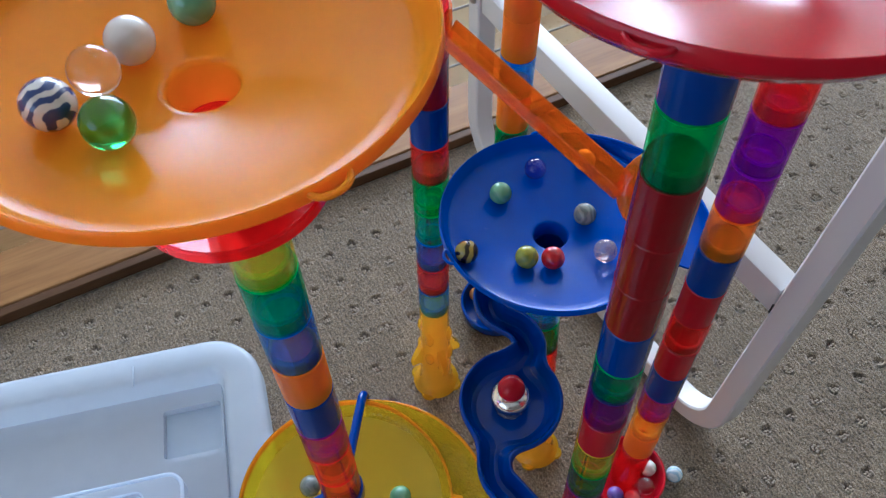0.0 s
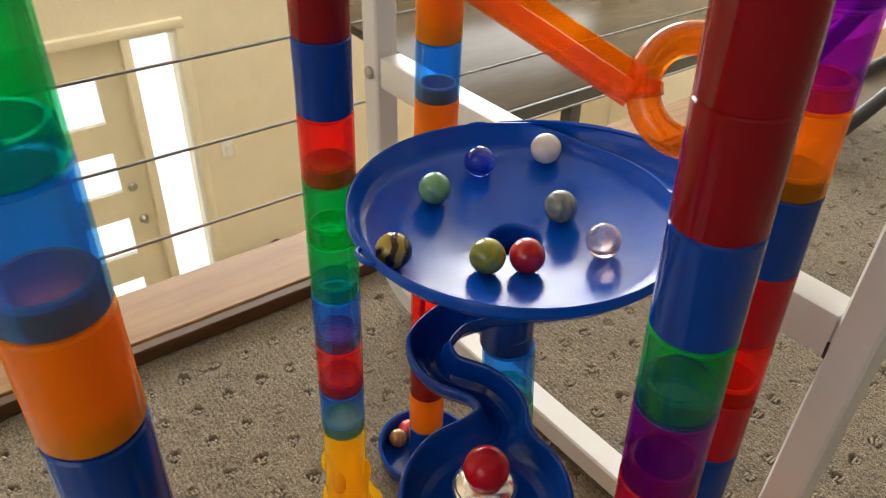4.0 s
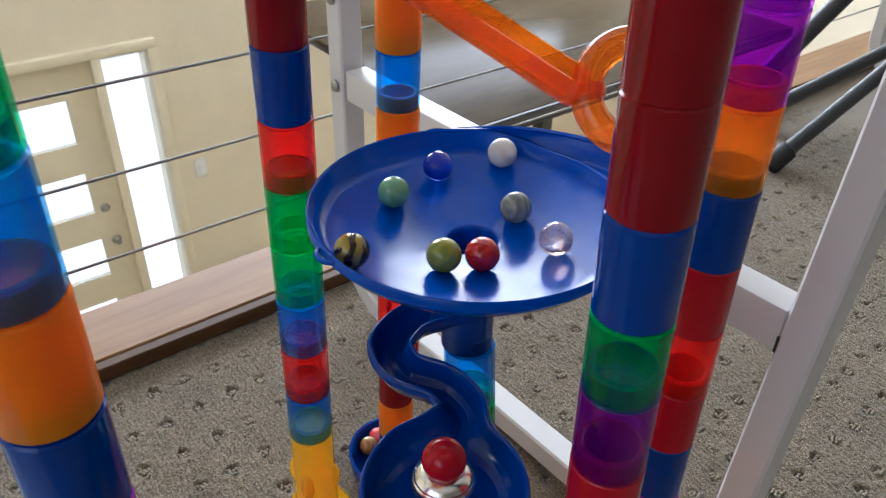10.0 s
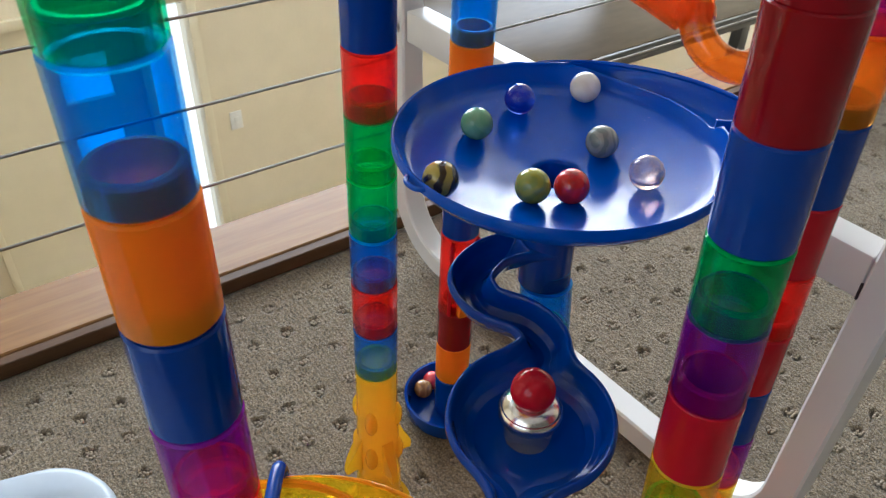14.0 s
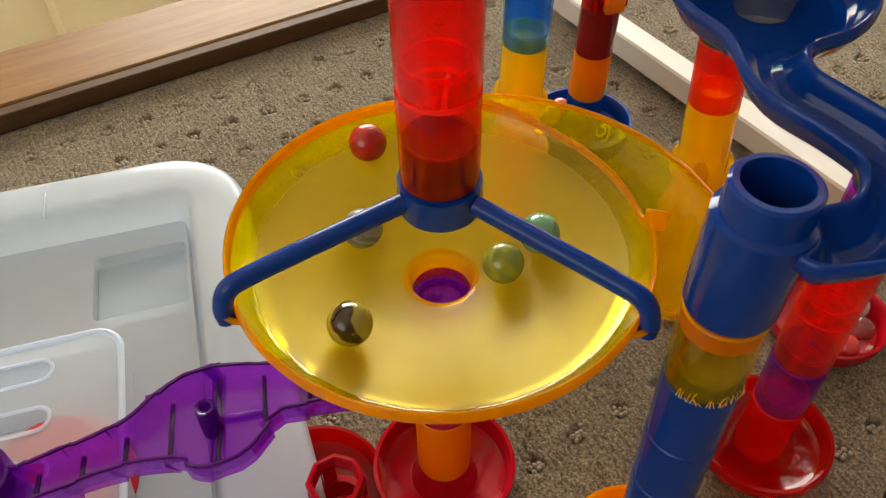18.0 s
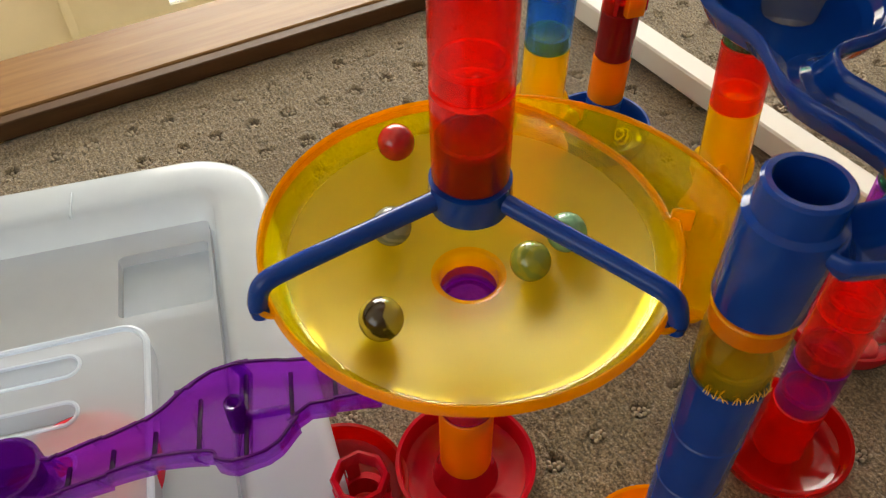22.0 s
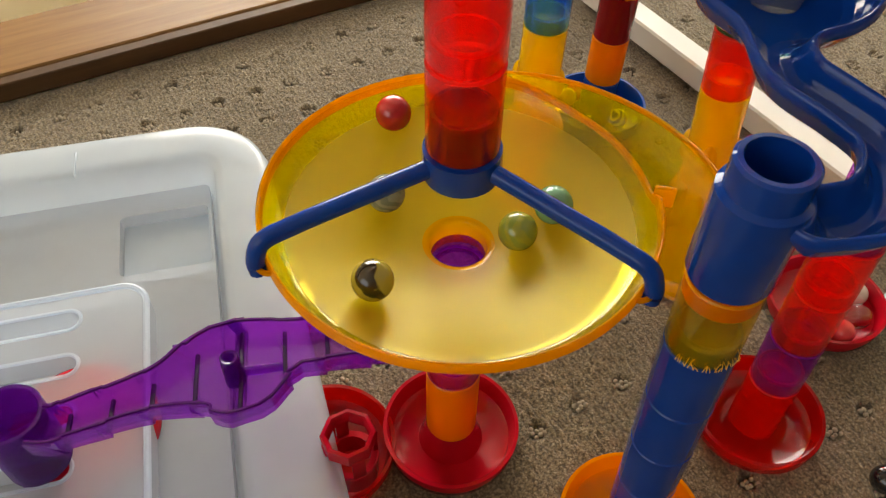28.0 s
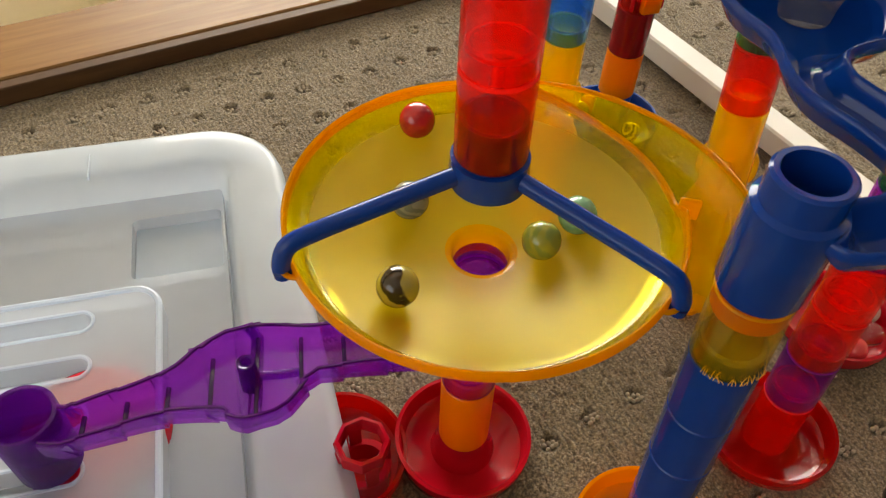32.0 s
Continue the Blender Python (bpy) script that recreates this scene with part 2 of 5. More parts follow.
M = dict(
    dark_blue=plastic("dark_blue_plastic", (0.002, 0.038, 0.26), 0.09, 0.0, 0.28, 0.3),
    funnel_blue=plastic("funnel_blue_plastic", (0.002, 0.070, 0.46), 0.14, 0.0, 0.24, 1.1),
    dark_red=plastic("dark_red_plastic", (0.20, 0.002, 0.006), 0.09, 0.0, 0.25, 0.3),
    red=plastic("red_plastic", (0.42, 0.004, 0.014), 0.10, 0.0, 0.28, 0.3),
    orange=clear("orange_plastic", (1.0, 0.42, 0.01), (1.0, 0.40, 0.004), 0.80, 0.10, 1.3),
    funnel_orange=clear("funnel_orange_plastic", (1.0, 0.50, 0.01), (1.0, 0.46, 0.004), 0.86, 0.16, 1.26),
    stand_yellow=clear("stand_yellow_plastic", (1.0, 0.86, 0.10), (1.0, 0.66, 0.003), 0.40, 0.05, 1.4),
    yellow=clear("yellow_clear_plastic", root4((1.0, 0.72, 0.012)), (1.0, 0.62, 0.003), 0.14),
    funnel_yellow=clear("funnel_yellow_plastic", (1.0, 0.90, 0.03), (1.0, 0.82, 0.002), 0.24, 0.06, 1.35),
    funnel_frost=clear("frosted_yellow_plastic", (1.0, 0.89, 0.11), (1.0, 0.81, 0.07), 0.40, 0.36, 1.28, 0.13),
    rim_yellow=clear("thick_yellow_rim", (1.0, 0.66, 0.01), (1.0, 0.50, 0.001), 0.54, 0.06, 1.3),
    blue=clear("blue_clear_plastic", root4((0.03, 0.28, 0.85)), (0.006, 0.22, 0.84), 0.13),
    green=clear("green_clear_plastic", root4((0.008, 0.56, 0.14)), (0.004, 0.46, 0.10), 0.12),
    red_clear=clear("red_clear_plastic", root4((1.0, 0.030, 0.016)), (0.95, 0.020, 0.010), 0.19),
    dish_red=clear("dish_red_plastic", (0.92, 0.10, 0.07), (0.60, 0.008, 0.007), 0.5, 0.07, 1.4),
    plate_red=clear("plate_red_plastic", (0.95, 0.08, 0.06), (0.80, 0.012, 0.010), 0.5, 0.06, 1.35),
    purple=clear("purple_clear_plastic", root4((0.34, 0.006, 0.55)), (0.30, 0.008, 0.48), 0.12),
    chute_purple=clear("chute_purple_plastic", (0.70, 0.26, 0.88), (0.40, 0.03, 0.64), 0.20, 0.06, 1.4),
    ring_purple=clear("ring_purple_plastic", (0.42, 0.10, 0.62), (0.17, 0.010, 0.30), 0.34, 0.05, 1.45, 0.35),
    edge_purple=plastic("edge_purple_plastic", (0.060, 0.002, 0.11), 0.12, 0.0, 0.4, 0.3),
    step_purple=plastic("step_purple_plastic", (0.025, 0.003, 0.045)),
    orange_clear=clear("orange_clear_plastic", root4((1.0, 0.34, 0.006)), (1.0, 0.36, 0.003), 0.28),
    ramp_orange=clear("ramp_orange_plastic", (1.0, 0.52, 0.05), (1.0, 0.30, 0.004), 0.22, 0.04, 1.5, 0.4),
    bumper_clear=clear("smoky_clear_plastic", (0.90, 0.90, 0.90), (0.55, 0.55, 0.54), 0.26, 0.04, 1.45, 0.5),
    yellow_edge=clear("yellow_tube_edge", (1.0, 0.74, 0.02), (1.0, 0.66, 0.01), 0.55),
    blue_edge=clear("blue_tube_edge", (0.14, 0.55, 0.95), (0.02, 0.30, 0.95), 0.5),
    green_edge=clear("green_tube_edge", (0.10, 0.85, 0.30), (0.02, 0.70, 0.18), 0.5),
    red_clear_edge=clear("red_tube_edge", (1.0, 0.12, 0.10), (0.95, 0.04, 0.03), 0.5),
    purple_edge=clear("purple_tube_edge", (0.60, 0.08, 0.80), (0.42, 0.03, 0.66), 0.5),
    orange_clear_edge=clear("orange_tube_edge", (1.0, 0.50, 0.02), (1.0, 0.40, 0.01), 0.5),
    carpet=carpet_mat("carpet"),
    loop_yarn=paint("pale_loop_yarn", (0.36, 0.30, 0.22), 0.95, 600, 0.0003, 0.2),
    fibre=plastic("stray_fibre", (0.85, 0.48, 0.08), 0.5),
    oak=wood("pale_oak", (0.17, 0.080, 0.026), (0.33, 0.175, 0.062), rough=0.42, spec=0.18),
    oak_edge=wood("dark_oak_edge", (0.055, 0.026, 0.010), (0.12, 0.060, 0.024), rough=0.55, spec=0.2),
    white_steel=paint("white_powder_coat", (0.66, 0.64, 0.62), 0.42, 4, 0.0, 0.015),
    steel=metal("brushed_steel", (0.42, 0.41, 0.39), 0.32),
    dim_wall=paint("darkened_rear_wall", (0.10, 0.085, 0.07), 0.9, 6, 0.001, 0.04),
    wall=paint("cream_wall_paint", (0.80, 0.72, 0.55), 0.85, 6, 0.0015, 0.03),
    ceiling=paint("white_ceiling_paint", (0.82, 0.80, 0.76), 0.9, 6, 0.001, 0.02),
    door=paint("cream_door_paint", (0.78, 0.71, 0.53), 0.55, 8, 0.0005, 0.03),
    tub=clear("milky_plastic", (0.90, 0.93, 0.97), (0.80, 0.89, 1.0), 0.60, 0.16, 1.4, 0.3),
    tub_thin=clear("thin_milky_plastic", (0.92, 0.93, 0.95), (0.84, 0.90, 0.98), 0.46, 0.16, 1.4, 0.3),
    black=paint("black_rubber", (0.018, 0.018, 0.02), 0.6),
    charcoal=paint("charcoal_powder_coat", (0.045, 0.045, 0.045), 0.4),
    stone=wood("brown_timber_floor", (0.034, 0.023, 0.012), (0.060, 0.042, 0.023), (2, 6, 6), 0.22, 0.06),
    hall_tile=paint("beige_hall_floor", (0.52, 0.42, 0.29), 0.3, 5, 0.0003, 0.05),
    daylight=glow("daylight_outside", (1.0, 0.98, 0.95), 1.5),
    glass=glass("clear_glass", (0.98, 0.99, 0.99)),
    silver=metal("silver_plating", (0.86, 0.83, 0.78), 0.22),
    m_tiger=swirl("tiger_marble", (0.34, 0.27, 0.04), (0.035, 0.022, 0.008), 45, 0.14),
    m_green=swirl("green_marble", (0.13, 0.32, 0.17), (0.18, 0.38, 0.22), 40, 0.3, 0.12),
    m_black=swirl("black_marble", (0.012, 0.012, 0.013), (0.03, 0.03, 0.03), 50, 0.2, 0.1),
    m_olive=swirl("olive_marble", (0.30, 0.30, 0.03), (0.22, 0.26, 0.04), 60, 0.25, 0.1),
    m_white=swirl("white_marble", (0.62, 0.58, 0.52), (0.70, 0.67, 0.62), 30, 0.3, 0.15),
    m_grey=swirl("grey_marble", (0.15, 0.18, 0.16), (0.24, 0.26, 0.23), 70, 0.2, 0.12),
    m_red=swirl("red_marble", (0.50, 0.012, 0.012), (0.40, 0.01, 0.012), 40, 0.3, 0.12),
    m_blue=glass("blue_glass", (0.10, 0.20, 0.80)),
    m_pink=swirl("peach_glass_marble", (0.85, 0.55, 0.42), (0.95, 0.88, 0.84), 90, 0.15, 0.03, 0.85),
    m_emerald=glass("green_glass", (0.10, 0.65, 0.12)),
    m_bluewhite=swirl("blue_and_white_marble", (0.62, 0.60, 0.56), (0.03, 0.05, 0.16), 70, 0.05),
    m_brown=swirl("brown_marble", (0.42, 0.20, 0.06), (0.30, 0.13, 0.04), 60, 0.2),
    m_coral=swirl("coral_marble", (0.75, 0.07, 0.08), (0.65, 0.05, 0.07), 40, 0.3),
    m_cat=swirl("cat_eye_marble", (0.55, 0.62, 0.05), (0.02, 0.05, 0.02), 90, 0.05),
    m_violet=swirl("violet_marble", (0.17, 0.12, 0.55), (0.22, 0.17, 0.62), 40, 0.3),
    m_sky=swirl("pale_blue_marble", (0.36, 0.55, 0.66), (0.62, 0.72, 0.74), 60, 0.2),
    m_clear=glass("colourless_glass", (0.97, 0.97, 0.97)),
    leaf=paint("plant_leaf", (0.06, 0.13, 0.03), 0.5),
    cloth=paint("lilac_cloth", (0.16, 0.14, 0.30), 0.9, 30, 0.003),
    paper=paint("white_paper", (0.80, 0.80, 0.78), 0.8),
    pine=wood("pale_pine", (0.45, 0.30, 0.16), (0.62, 0.45, 0.27)),
)
scene.cycles.transparent_max_bounces = 32

# ------------------------------------------------------------------ mesh helpers


def thing(name, m, label, category, group="", kind=""):
    ob = new(name)
    ob.matrix_world = m
    return tagged(ob, label, category, group, kind)


def finish(bm, smooth=True, angle=40):
    bmesh.ops.remove_doubles(bm, verts=bm.verts, dist=1e-6)
    bmesh.ops.recalc_face_normals(bm, faces=bm.faces)
    if smooth:
        for f in bm.faces:
            f.smooth = True
        for e in bm.edges:
            if len(e.link_faces) == 2 and e.calc_face_angle(0) > radians(angle):
                e.smooth = False


def mesh_of(name, bm, material, smooth=True, angle=40):
    finish(bm, smooth, angle)
    me = bpy.data.meshes.new(name)
    bm.to_mesh(me)
    bm.free()
    me.materials.append(material)
    return me


def part(name, bm, material, parent=None, label="", m=None, smooth=True, angle=40):
    ob = new(name, mesh_of(name, bm, material, smooth, angle))
    if parent is not None:
        ob.parent = parent
    if m is not None:
        ob.matrix_basis = m
    return tagged(ob, label)


def shared(name, me, parent, m, label=""):
    ob = new(name, me)
    if parent is not None:
        ob.parent = parent
    ob.matrix_basis = m
    return tagged(ob, label)


def lathe(profile, seg=40, closed=True, bm=None, m=None, wobble=None):
    """Turn a profile of (radius, height) about z."""
    bm = bm or bmesh.new()
    rings = []
    for k in range(seg):
        a = 2 * math.pi * k / seg
        ring = []
        for r, z in profile:
            p = Vector((r * math.cos(a), r * math.sin(a), z))
            ring.append(bm.verts.new(m @ p if m else p))
        rings.append(ring)
    n = len(profile)
    for k in range(seg):
        a, b = rings[k], rings[(k + 1) % seg]
        for i in range(n if closed else n - 1):
            j = (i + 1) % n
            vs = [a[i], b[i], b[j], a[j]]
            try:
                bm.faces.new(vs)
            except ValueError:
                pass
    return bm


def box(w, d, h, bevel=0.0, bm=None, m=None, seg=2):
    """A box on z = 0, centred in x and y."""
    b2 = bmesh.new()
    bmesh.ops.create_cube(b2, size=1, matrix=Matrix.Translation((0, 0, h / 2)) @ Matrix.Diagonal((w, d, h, 1)))
    if bevel:
        bmesh.ops.bevel(b2, geom=b2.edges[:], offset=bevel, segments=seg, profile=0.5, affect="EDGES")
    if m is not None:
        b2.transform(m)
    if bm is None:
        return b2
    me = bpy.data.meshes.new("tmp")
    b2.to_mesh(me)
    b2.free()
    bm.from_mesh(me)
    bpy.data.meshes.remove(me)
    return bm


def sweep(points, section, bm=None, caps=True, up=Vector((0, 0, 1)), closed=False):
    """Carry a section of (side, up) offsets, or one per point, along a path of points."""
    bm = bm or bmesh.new()
    pts = [Vector(p) for p in points]
    n = len(pts)
    rings = []
    for i, p in enumerate(pts):
        if closed:
            t = pts[(i + 1) % n] - pts[i - 1]
        else:
            t = pts[min(i + 1, n - 1)] - pts[max(i - 1, 0)]
        t.normalize()
        s = t.cross(up)
        if s.length < 1e-4:
            s = t.cross(Vector((1, 0, 0)))
        s.normalize()
        u = s.cross(t).normalized()
        sec = section[i] if isinstance(section[0], list) else section
        rings.append([bm.verts.new(p + s * a + u * b) for a, b in sec])
    m = len(rings[0])
    for i in range(n if closed else n - 1):
        a, b = rings[i], rings[(i + 1) % n]
        for k in range(m):
            bm.faces.new((a[k], a[(k + 1) % m], b[(k + 1) % m], b[k]))
    if caps and not closed:
        bm.faces.new(rings[0][::-1])
        bm.faces.new(rings[-1])
    return bm


def circle(r, n=14):
    return [(r * math.cos(2 * math.pi * k / n), r * math.sin(2 * math.pi * k / n)) for k in range(n)]


def spline(ctrl, n=12):
    """Catmull-Rom through control points."""
    p = [Vector(c) for c in ctrl]
    p = [2 * p[0] - p[1]] + p + [2 * p[-1] - p[-2]]
    out = []
    for i in range(1, len(p) - 2):
        for k in range(n):
            t = k / n
            a, b, c, d = p[i - 1], p[i], p[i + 1], p[i + 2]
            out.append(0.5 * ((2 * b) + (c - a) * t + (2 * a - 5 * b + 4 * c - d) * t * t + (3 * b - a - 3 * c + d) * t ** 3))
    out.append(p[-2])
    return out


# ------------------------------------------------------------------ setting


def slab(name, m, w, d, h, material, label, category, bevel=0.0):
    ob = new(name, mesh_of(name, box(w, d, h, bevel), material))
    ob.matrix_world = m
    return tagged(ob, label, category, kind="structure")


def wall_with_holes(name, m, w, h, thick, holes, material, label):
    """A wall in the x-z plane of m, its inner face at y = 0, with holes (x0, z0, x1, z1) cut right through."""
    xs = sorted({0, w, *[v for q in holes for v in (q[0], q[2])]})
    zs = sorted({0, h, *[v for q in holes for v in (q[1], q[3])]})
    bm = bmesh.new()

    def solid(i, j):
        if not (0 <= i < len(xs) - 1 and 0 <= j < len(zs) - 1):
            return False
        cx, cz = (xs[i] + xs[i + 1]) / 2, (zs[j] + zs[j + 1]) / 2
        return not any(q[0] < cx < q[2] and q[1] < cz < q[3] for q in holes)

    def quad(*ps):
        bm.faces.new([bm.verts.new(p) for p in ps])

    for i in range(len(xs) - 1):
        for j in range(len(zs) - 1):
            if not solid(i, j):
                continue
            a, b, c, d = xs[i], xs[i + 1], zs[j], zs[j + 1]
            quad((a, 0, c), (b, 0, c), (b, 0, d), (a, 0, d))
            quad((a, thick, d), (b, thick, d), (b, thick, c), (a, thick, c))
            if not solid(i - 1, j):
                quad((a, 0, c), (a, 0, d), (a, thick, d), (a, thick, c))
            if not solid(i + 1, j):
                quad((b, 0, d), (b, 0, c), (b, thick, c), (b, thick, d))
            if not solid(i, j - 1):
                quad((a, 0, c), (a, thick, c), (b, thick, c), (b, 0, c))
            if not solid(i, j + 1):
                quad((a, 0, d), (b, 0, d), (b, thick, d), (a, thick, d))
    ob = new(name, mesh_of(name, bm, material, smooth=False))
    ob.matrix_world = m
    return tagged(ob, label, "wall", kind="structure")


def carpet_sheet():
    """Carpet: a fine sheet with ribbed pile and rows of tufted flower-shaped pits round the toy, plain beyond."""
    step, u0, u1, v0, v1 = 0.0019, -0.75, 0.95, -0.85, -0.001
    us, vs = np.arange(u0, u1 + step / 2, step), np.append(np.arange(v0, v1, step), v1)
    uu, vv = np.meshgrid(us, vs)
    # lattice of marks, in the frame of the landing's edge
    au, bv, sh = 0.0312, 0.0419, 0.0031
    gv = (vv + 0.0) / bv
    row = np.round(gv)
    gu = (uu - 0.0118 - row * sh) / au
    du, dv = (gu - np.round(gu)) * au, (gv - row) * bv
    key = np.sin(np.round(gu) * 12.9898 + row * 78.233) * 43758.5453
    jit = key - np.floor(key)
    du, dv = du + (jit - 0.5) * 0.004, dv + (np.modf(np.abs(key) * 7.31)[0] - 0.5) * 0.004
    r, a = np.hypot(du, dv), np.arctan2(dv, du)
    worn = 0.5 + 0.5 * np.modf(np.abs(key) * 3.17)[0]
    wide = 0.0046 + 0.0010 * np.modf(np.abs(key) * 5.77)[0]
    ragged = 1 + 0.22 * np.cos(3 * a + jit * 6.28) + 0.15 * np.cos(5 * a + jit * 40)
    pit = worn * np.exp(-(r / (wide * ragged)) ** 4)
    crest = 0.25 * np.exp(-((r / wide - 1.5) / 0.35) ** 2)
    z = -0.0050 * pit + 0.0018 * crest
    rng = np.random.default_rng(5)
    z = z + 0.00055 * rng.standard_normal(z.shape) + 0.0004 * np.sin(uu * 1150 + 3 * np.sin(vv * 60))
    edge = np.minimum(np.minimum(uu - u0, u1 - uu), np.minimum(vv - v0, v1 - vv))
    z = z * np.clip(edge / 0.01, 0, 1)
    n, m = vv.shape
    co = np.stack([uu, vv, z], -1).reshape(-1, 3)
    q = np.arange(n * m).reshape(n, m)
    faces = np.stack([q[:-1, :-1], q[:-1, 1:], q[1:, 1:], q[1:, :-1]], -1).reshape(-1, 4)
    k = len(co)
    ue = us[-1]
    rim = np.array([(-2.5, -3.2, 0), (4.5, -3.2, 0), (4.5, v1, 0), (-2.5, v1, 0), (u0, v0, 0), (ue, v0, 0), (ue, v1, 0), (u0, v1, 0)], float)
    outer = [(k, k + 1, k + 5, k + 4), (k + 1, k + 2, k + 6, k + 5), (k + 3, k, k + 4, k + 7)]
    me = bpy.data.meshes.new("floor")
    me.from_pydata(np.concatenate([co, rim]).tolist(), [], faces.tolist() + outer)
    # red: shade painted into the pits, green: paler crests
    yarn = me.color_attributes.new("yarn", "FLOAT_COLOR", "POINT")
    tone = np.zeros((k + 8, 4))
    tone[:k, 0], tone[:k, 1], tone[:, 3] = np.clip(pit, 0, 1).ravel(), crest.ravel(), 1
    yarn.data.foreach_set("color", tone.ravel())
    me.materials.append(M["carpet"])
    me.polygons.foreach_set("use_smooth", [True] * len(me.polygons))
    ob = new("floor", me)
    ob.matrix_world = BEAM
    return tagged(ob, "beige-grey loop carpet with rows of tufted flower marks", "carpet", kind="structure")


def carpet_loops():
    """Clusters of small pale loops at the bottom of the carpet's pits."""
    rng = np.random.default_rng(8)
    ball = bmesh.new()
    bmesh.ops.create_uvsphere(ball, u_segments=7, v_segments=5, radius=1.0)
    bv = np.array([v.co for v in ball.verts])
    bf = [[v.index for v in f.verts] for f in ball.faces]
    ball.free()
    verts, faces, n = [], [], 0
    for row in range(-20, 0):
        for col in range(-26, 32):
            u, v = col * 0.0312 + 0.0118 + row * 0.0031, row * 0.0419
            if not (-0.74 < u < 0.94 and -0.84 < v < -0.012):
                continue
            key = math.sin(col * 12.9898 + row * 78.233) * 43758.5453
            jit, frac = key - math.floor(key), math.modf(abs(key) * 7.31)[0]
            cu, cv = u - (jit - 0.5) * 0.004, v - (frac - 0.5) * 0.004
            depth = -0.0043 * (0.35 + 0.65 * math.modf(abs(key) * 3.17)[0])
            for k in range(rng.integers(5, 9)):
                i, j = k % 3 - 1, k // 3 - 1
                pu, pv = cu + i * 0.0031 + (j % 2) * 0.0010 + rng.normal(0, 0.0004), cv + j * 0.0029 + rng.normal(0, 0.0004)
                size = np.array((rng.uniform(0.0014, 0.0019), rng.uniform(0.0013, 0.0018), rng.uniform(0.0012, 0.0017)))
                verts.append(bv * size + (pu, pv, depth + 0.0024))
                faces += [[q + n for q in f] for f in bf]
                n += len(bv)
    me = bpy.data.meshes.new("carpet_loops")
    me.from_pydata(np.concatenate(verts).tolist(), [], faces)
    me.materials.append(M["loop_yarn"])
    me.polygons.foreach_set("use_smooth", [True] * len(me.polygons))
    ob = new("carpet_loops", me)
    ob.matrix_world = BEAM
    return tagged(ob, "pale yarn loops knotted in the pits of the carpet", "carpet", kind="stuff")


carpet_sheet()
carpet_loops()
slab("floor_slab", BEAM @ pose(1.0, -1.55, -0.25), 7.0, 3.29, 0.236, M["wall"], "painted edge of the upper floor", "floor")
slab("hall_floor", BEAM @ pose(1.0, 1.9, -3.1), 7.0, 3.6, 0.1, M["hall_tile"], "polished beige floor of the hall below", "floor")
slab("ceiling", BEAM @ pose(1.0, 0.1, 2.7), 7.2, 7.2, 0.1, M["ceiling"], "plain white ceiling", "ceiling")
DX0 = 2.5
# far wall: front door, sidelight and a wide upper window
wall_with_holes("wall_north", BEAM @ pose(-2.5, 3.5, -3.0), 7.0, 5.7, 0.16,
                [(DX0 - 0.24, 0.0, DX0 + 0.66, 2.06), (DX0 + 0.70, 0.02, DX0 + 0.955, 2.04), (2.5, 3.72, 6.7, 5.52)], M["wall"], "cream painted wall of the stair well")
# unseen rear wall, coloured dark so the plastics reflect little light
wall_with_holes("wall_south", BEAM @ pose(4.5, -3.2, -0.25) @ pose(0, 0, 0, 0, 0, 180), 7.0, 2.95, 0.16, [], M["dim_wall"], "unseen rear wall, darkened to keep reflections low")
# the opening is added for the fill lamp
wall_with_holes("wall_west", BEAM @ pose(-2.5, -3.2, -3.0) @ pose(0, 0, 0, 0, 0, 90), 6.7, 5.7, 0.16, [(1.1, 3.7, 2.9, 5.0)], M["wall"], "cream painted wall with an unseen opening for the fill lamp")
wall_with_holes("wall_east", BEAM @ pose(4.5, 3.5, -3.0) @ pose(0, 0, 0, 0, 0, -90), 6.7, 5.7, 0.16, [], M["wall"], "cream painted wall")
slab("hall_bulkhead", BEAM @ pose(1.0, -0.9, -3.0), 7.0, 0.1, 2.75, M["wall"], "cream painted wall under the landing", "wall")
# bright day outside
back = new("backdrop", mesh_of("backdrop", box(9, 0.02, 8), M["daylight"]))
back.matrix_world = BEAM @ pose(1.0, 3.9, -5.2)
tagged(back, "bright overcast day outside the front door", "sky", kind="structure")

# landing's edge board
bm = box(7.0, 0.082, 0.018, 0.0015, seg=1)
ob = part("trim", bm, M["oak"], None, "", BEAM @ pose(1.0, 0.053, 0.0), smooth=False)
tagged(ob, "pale oak capping board along the landing edge", "floor trim", kind="structure")
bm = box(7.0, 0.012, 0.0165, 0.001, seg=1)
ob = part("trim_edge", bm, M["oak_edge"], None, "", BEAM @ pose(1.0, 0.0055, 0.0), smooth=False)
tagged(ob, "dark brown inner edge of the capping board", "floor trim", kind="structure")

# railing
rail = thing("cable_railing", BEAM @ pose(0, 0.04, 0.018), "stainless steel cable railing over the stair well", "railing")
for k in range(9):
    z = 0.002 + 0.0835 * (k + 1)
    part("cable", sweep([(-2.4, 0, z), (0, 0, z), (4.4, 0, z)], circle(0.0016, 8)), M["steel"], rail)
for x in (-1.3, 1.55, 3.3):
    part("post", box(0.045, 0.045, 0.86, 0.003), M["white_steel"], rail, m=pose(x, 0, 0.0))
part("handrail", box(6.9, 0.06, 0.035, 0.008), M["oak"], rail, m=pose(1.0, 0, 0.86))

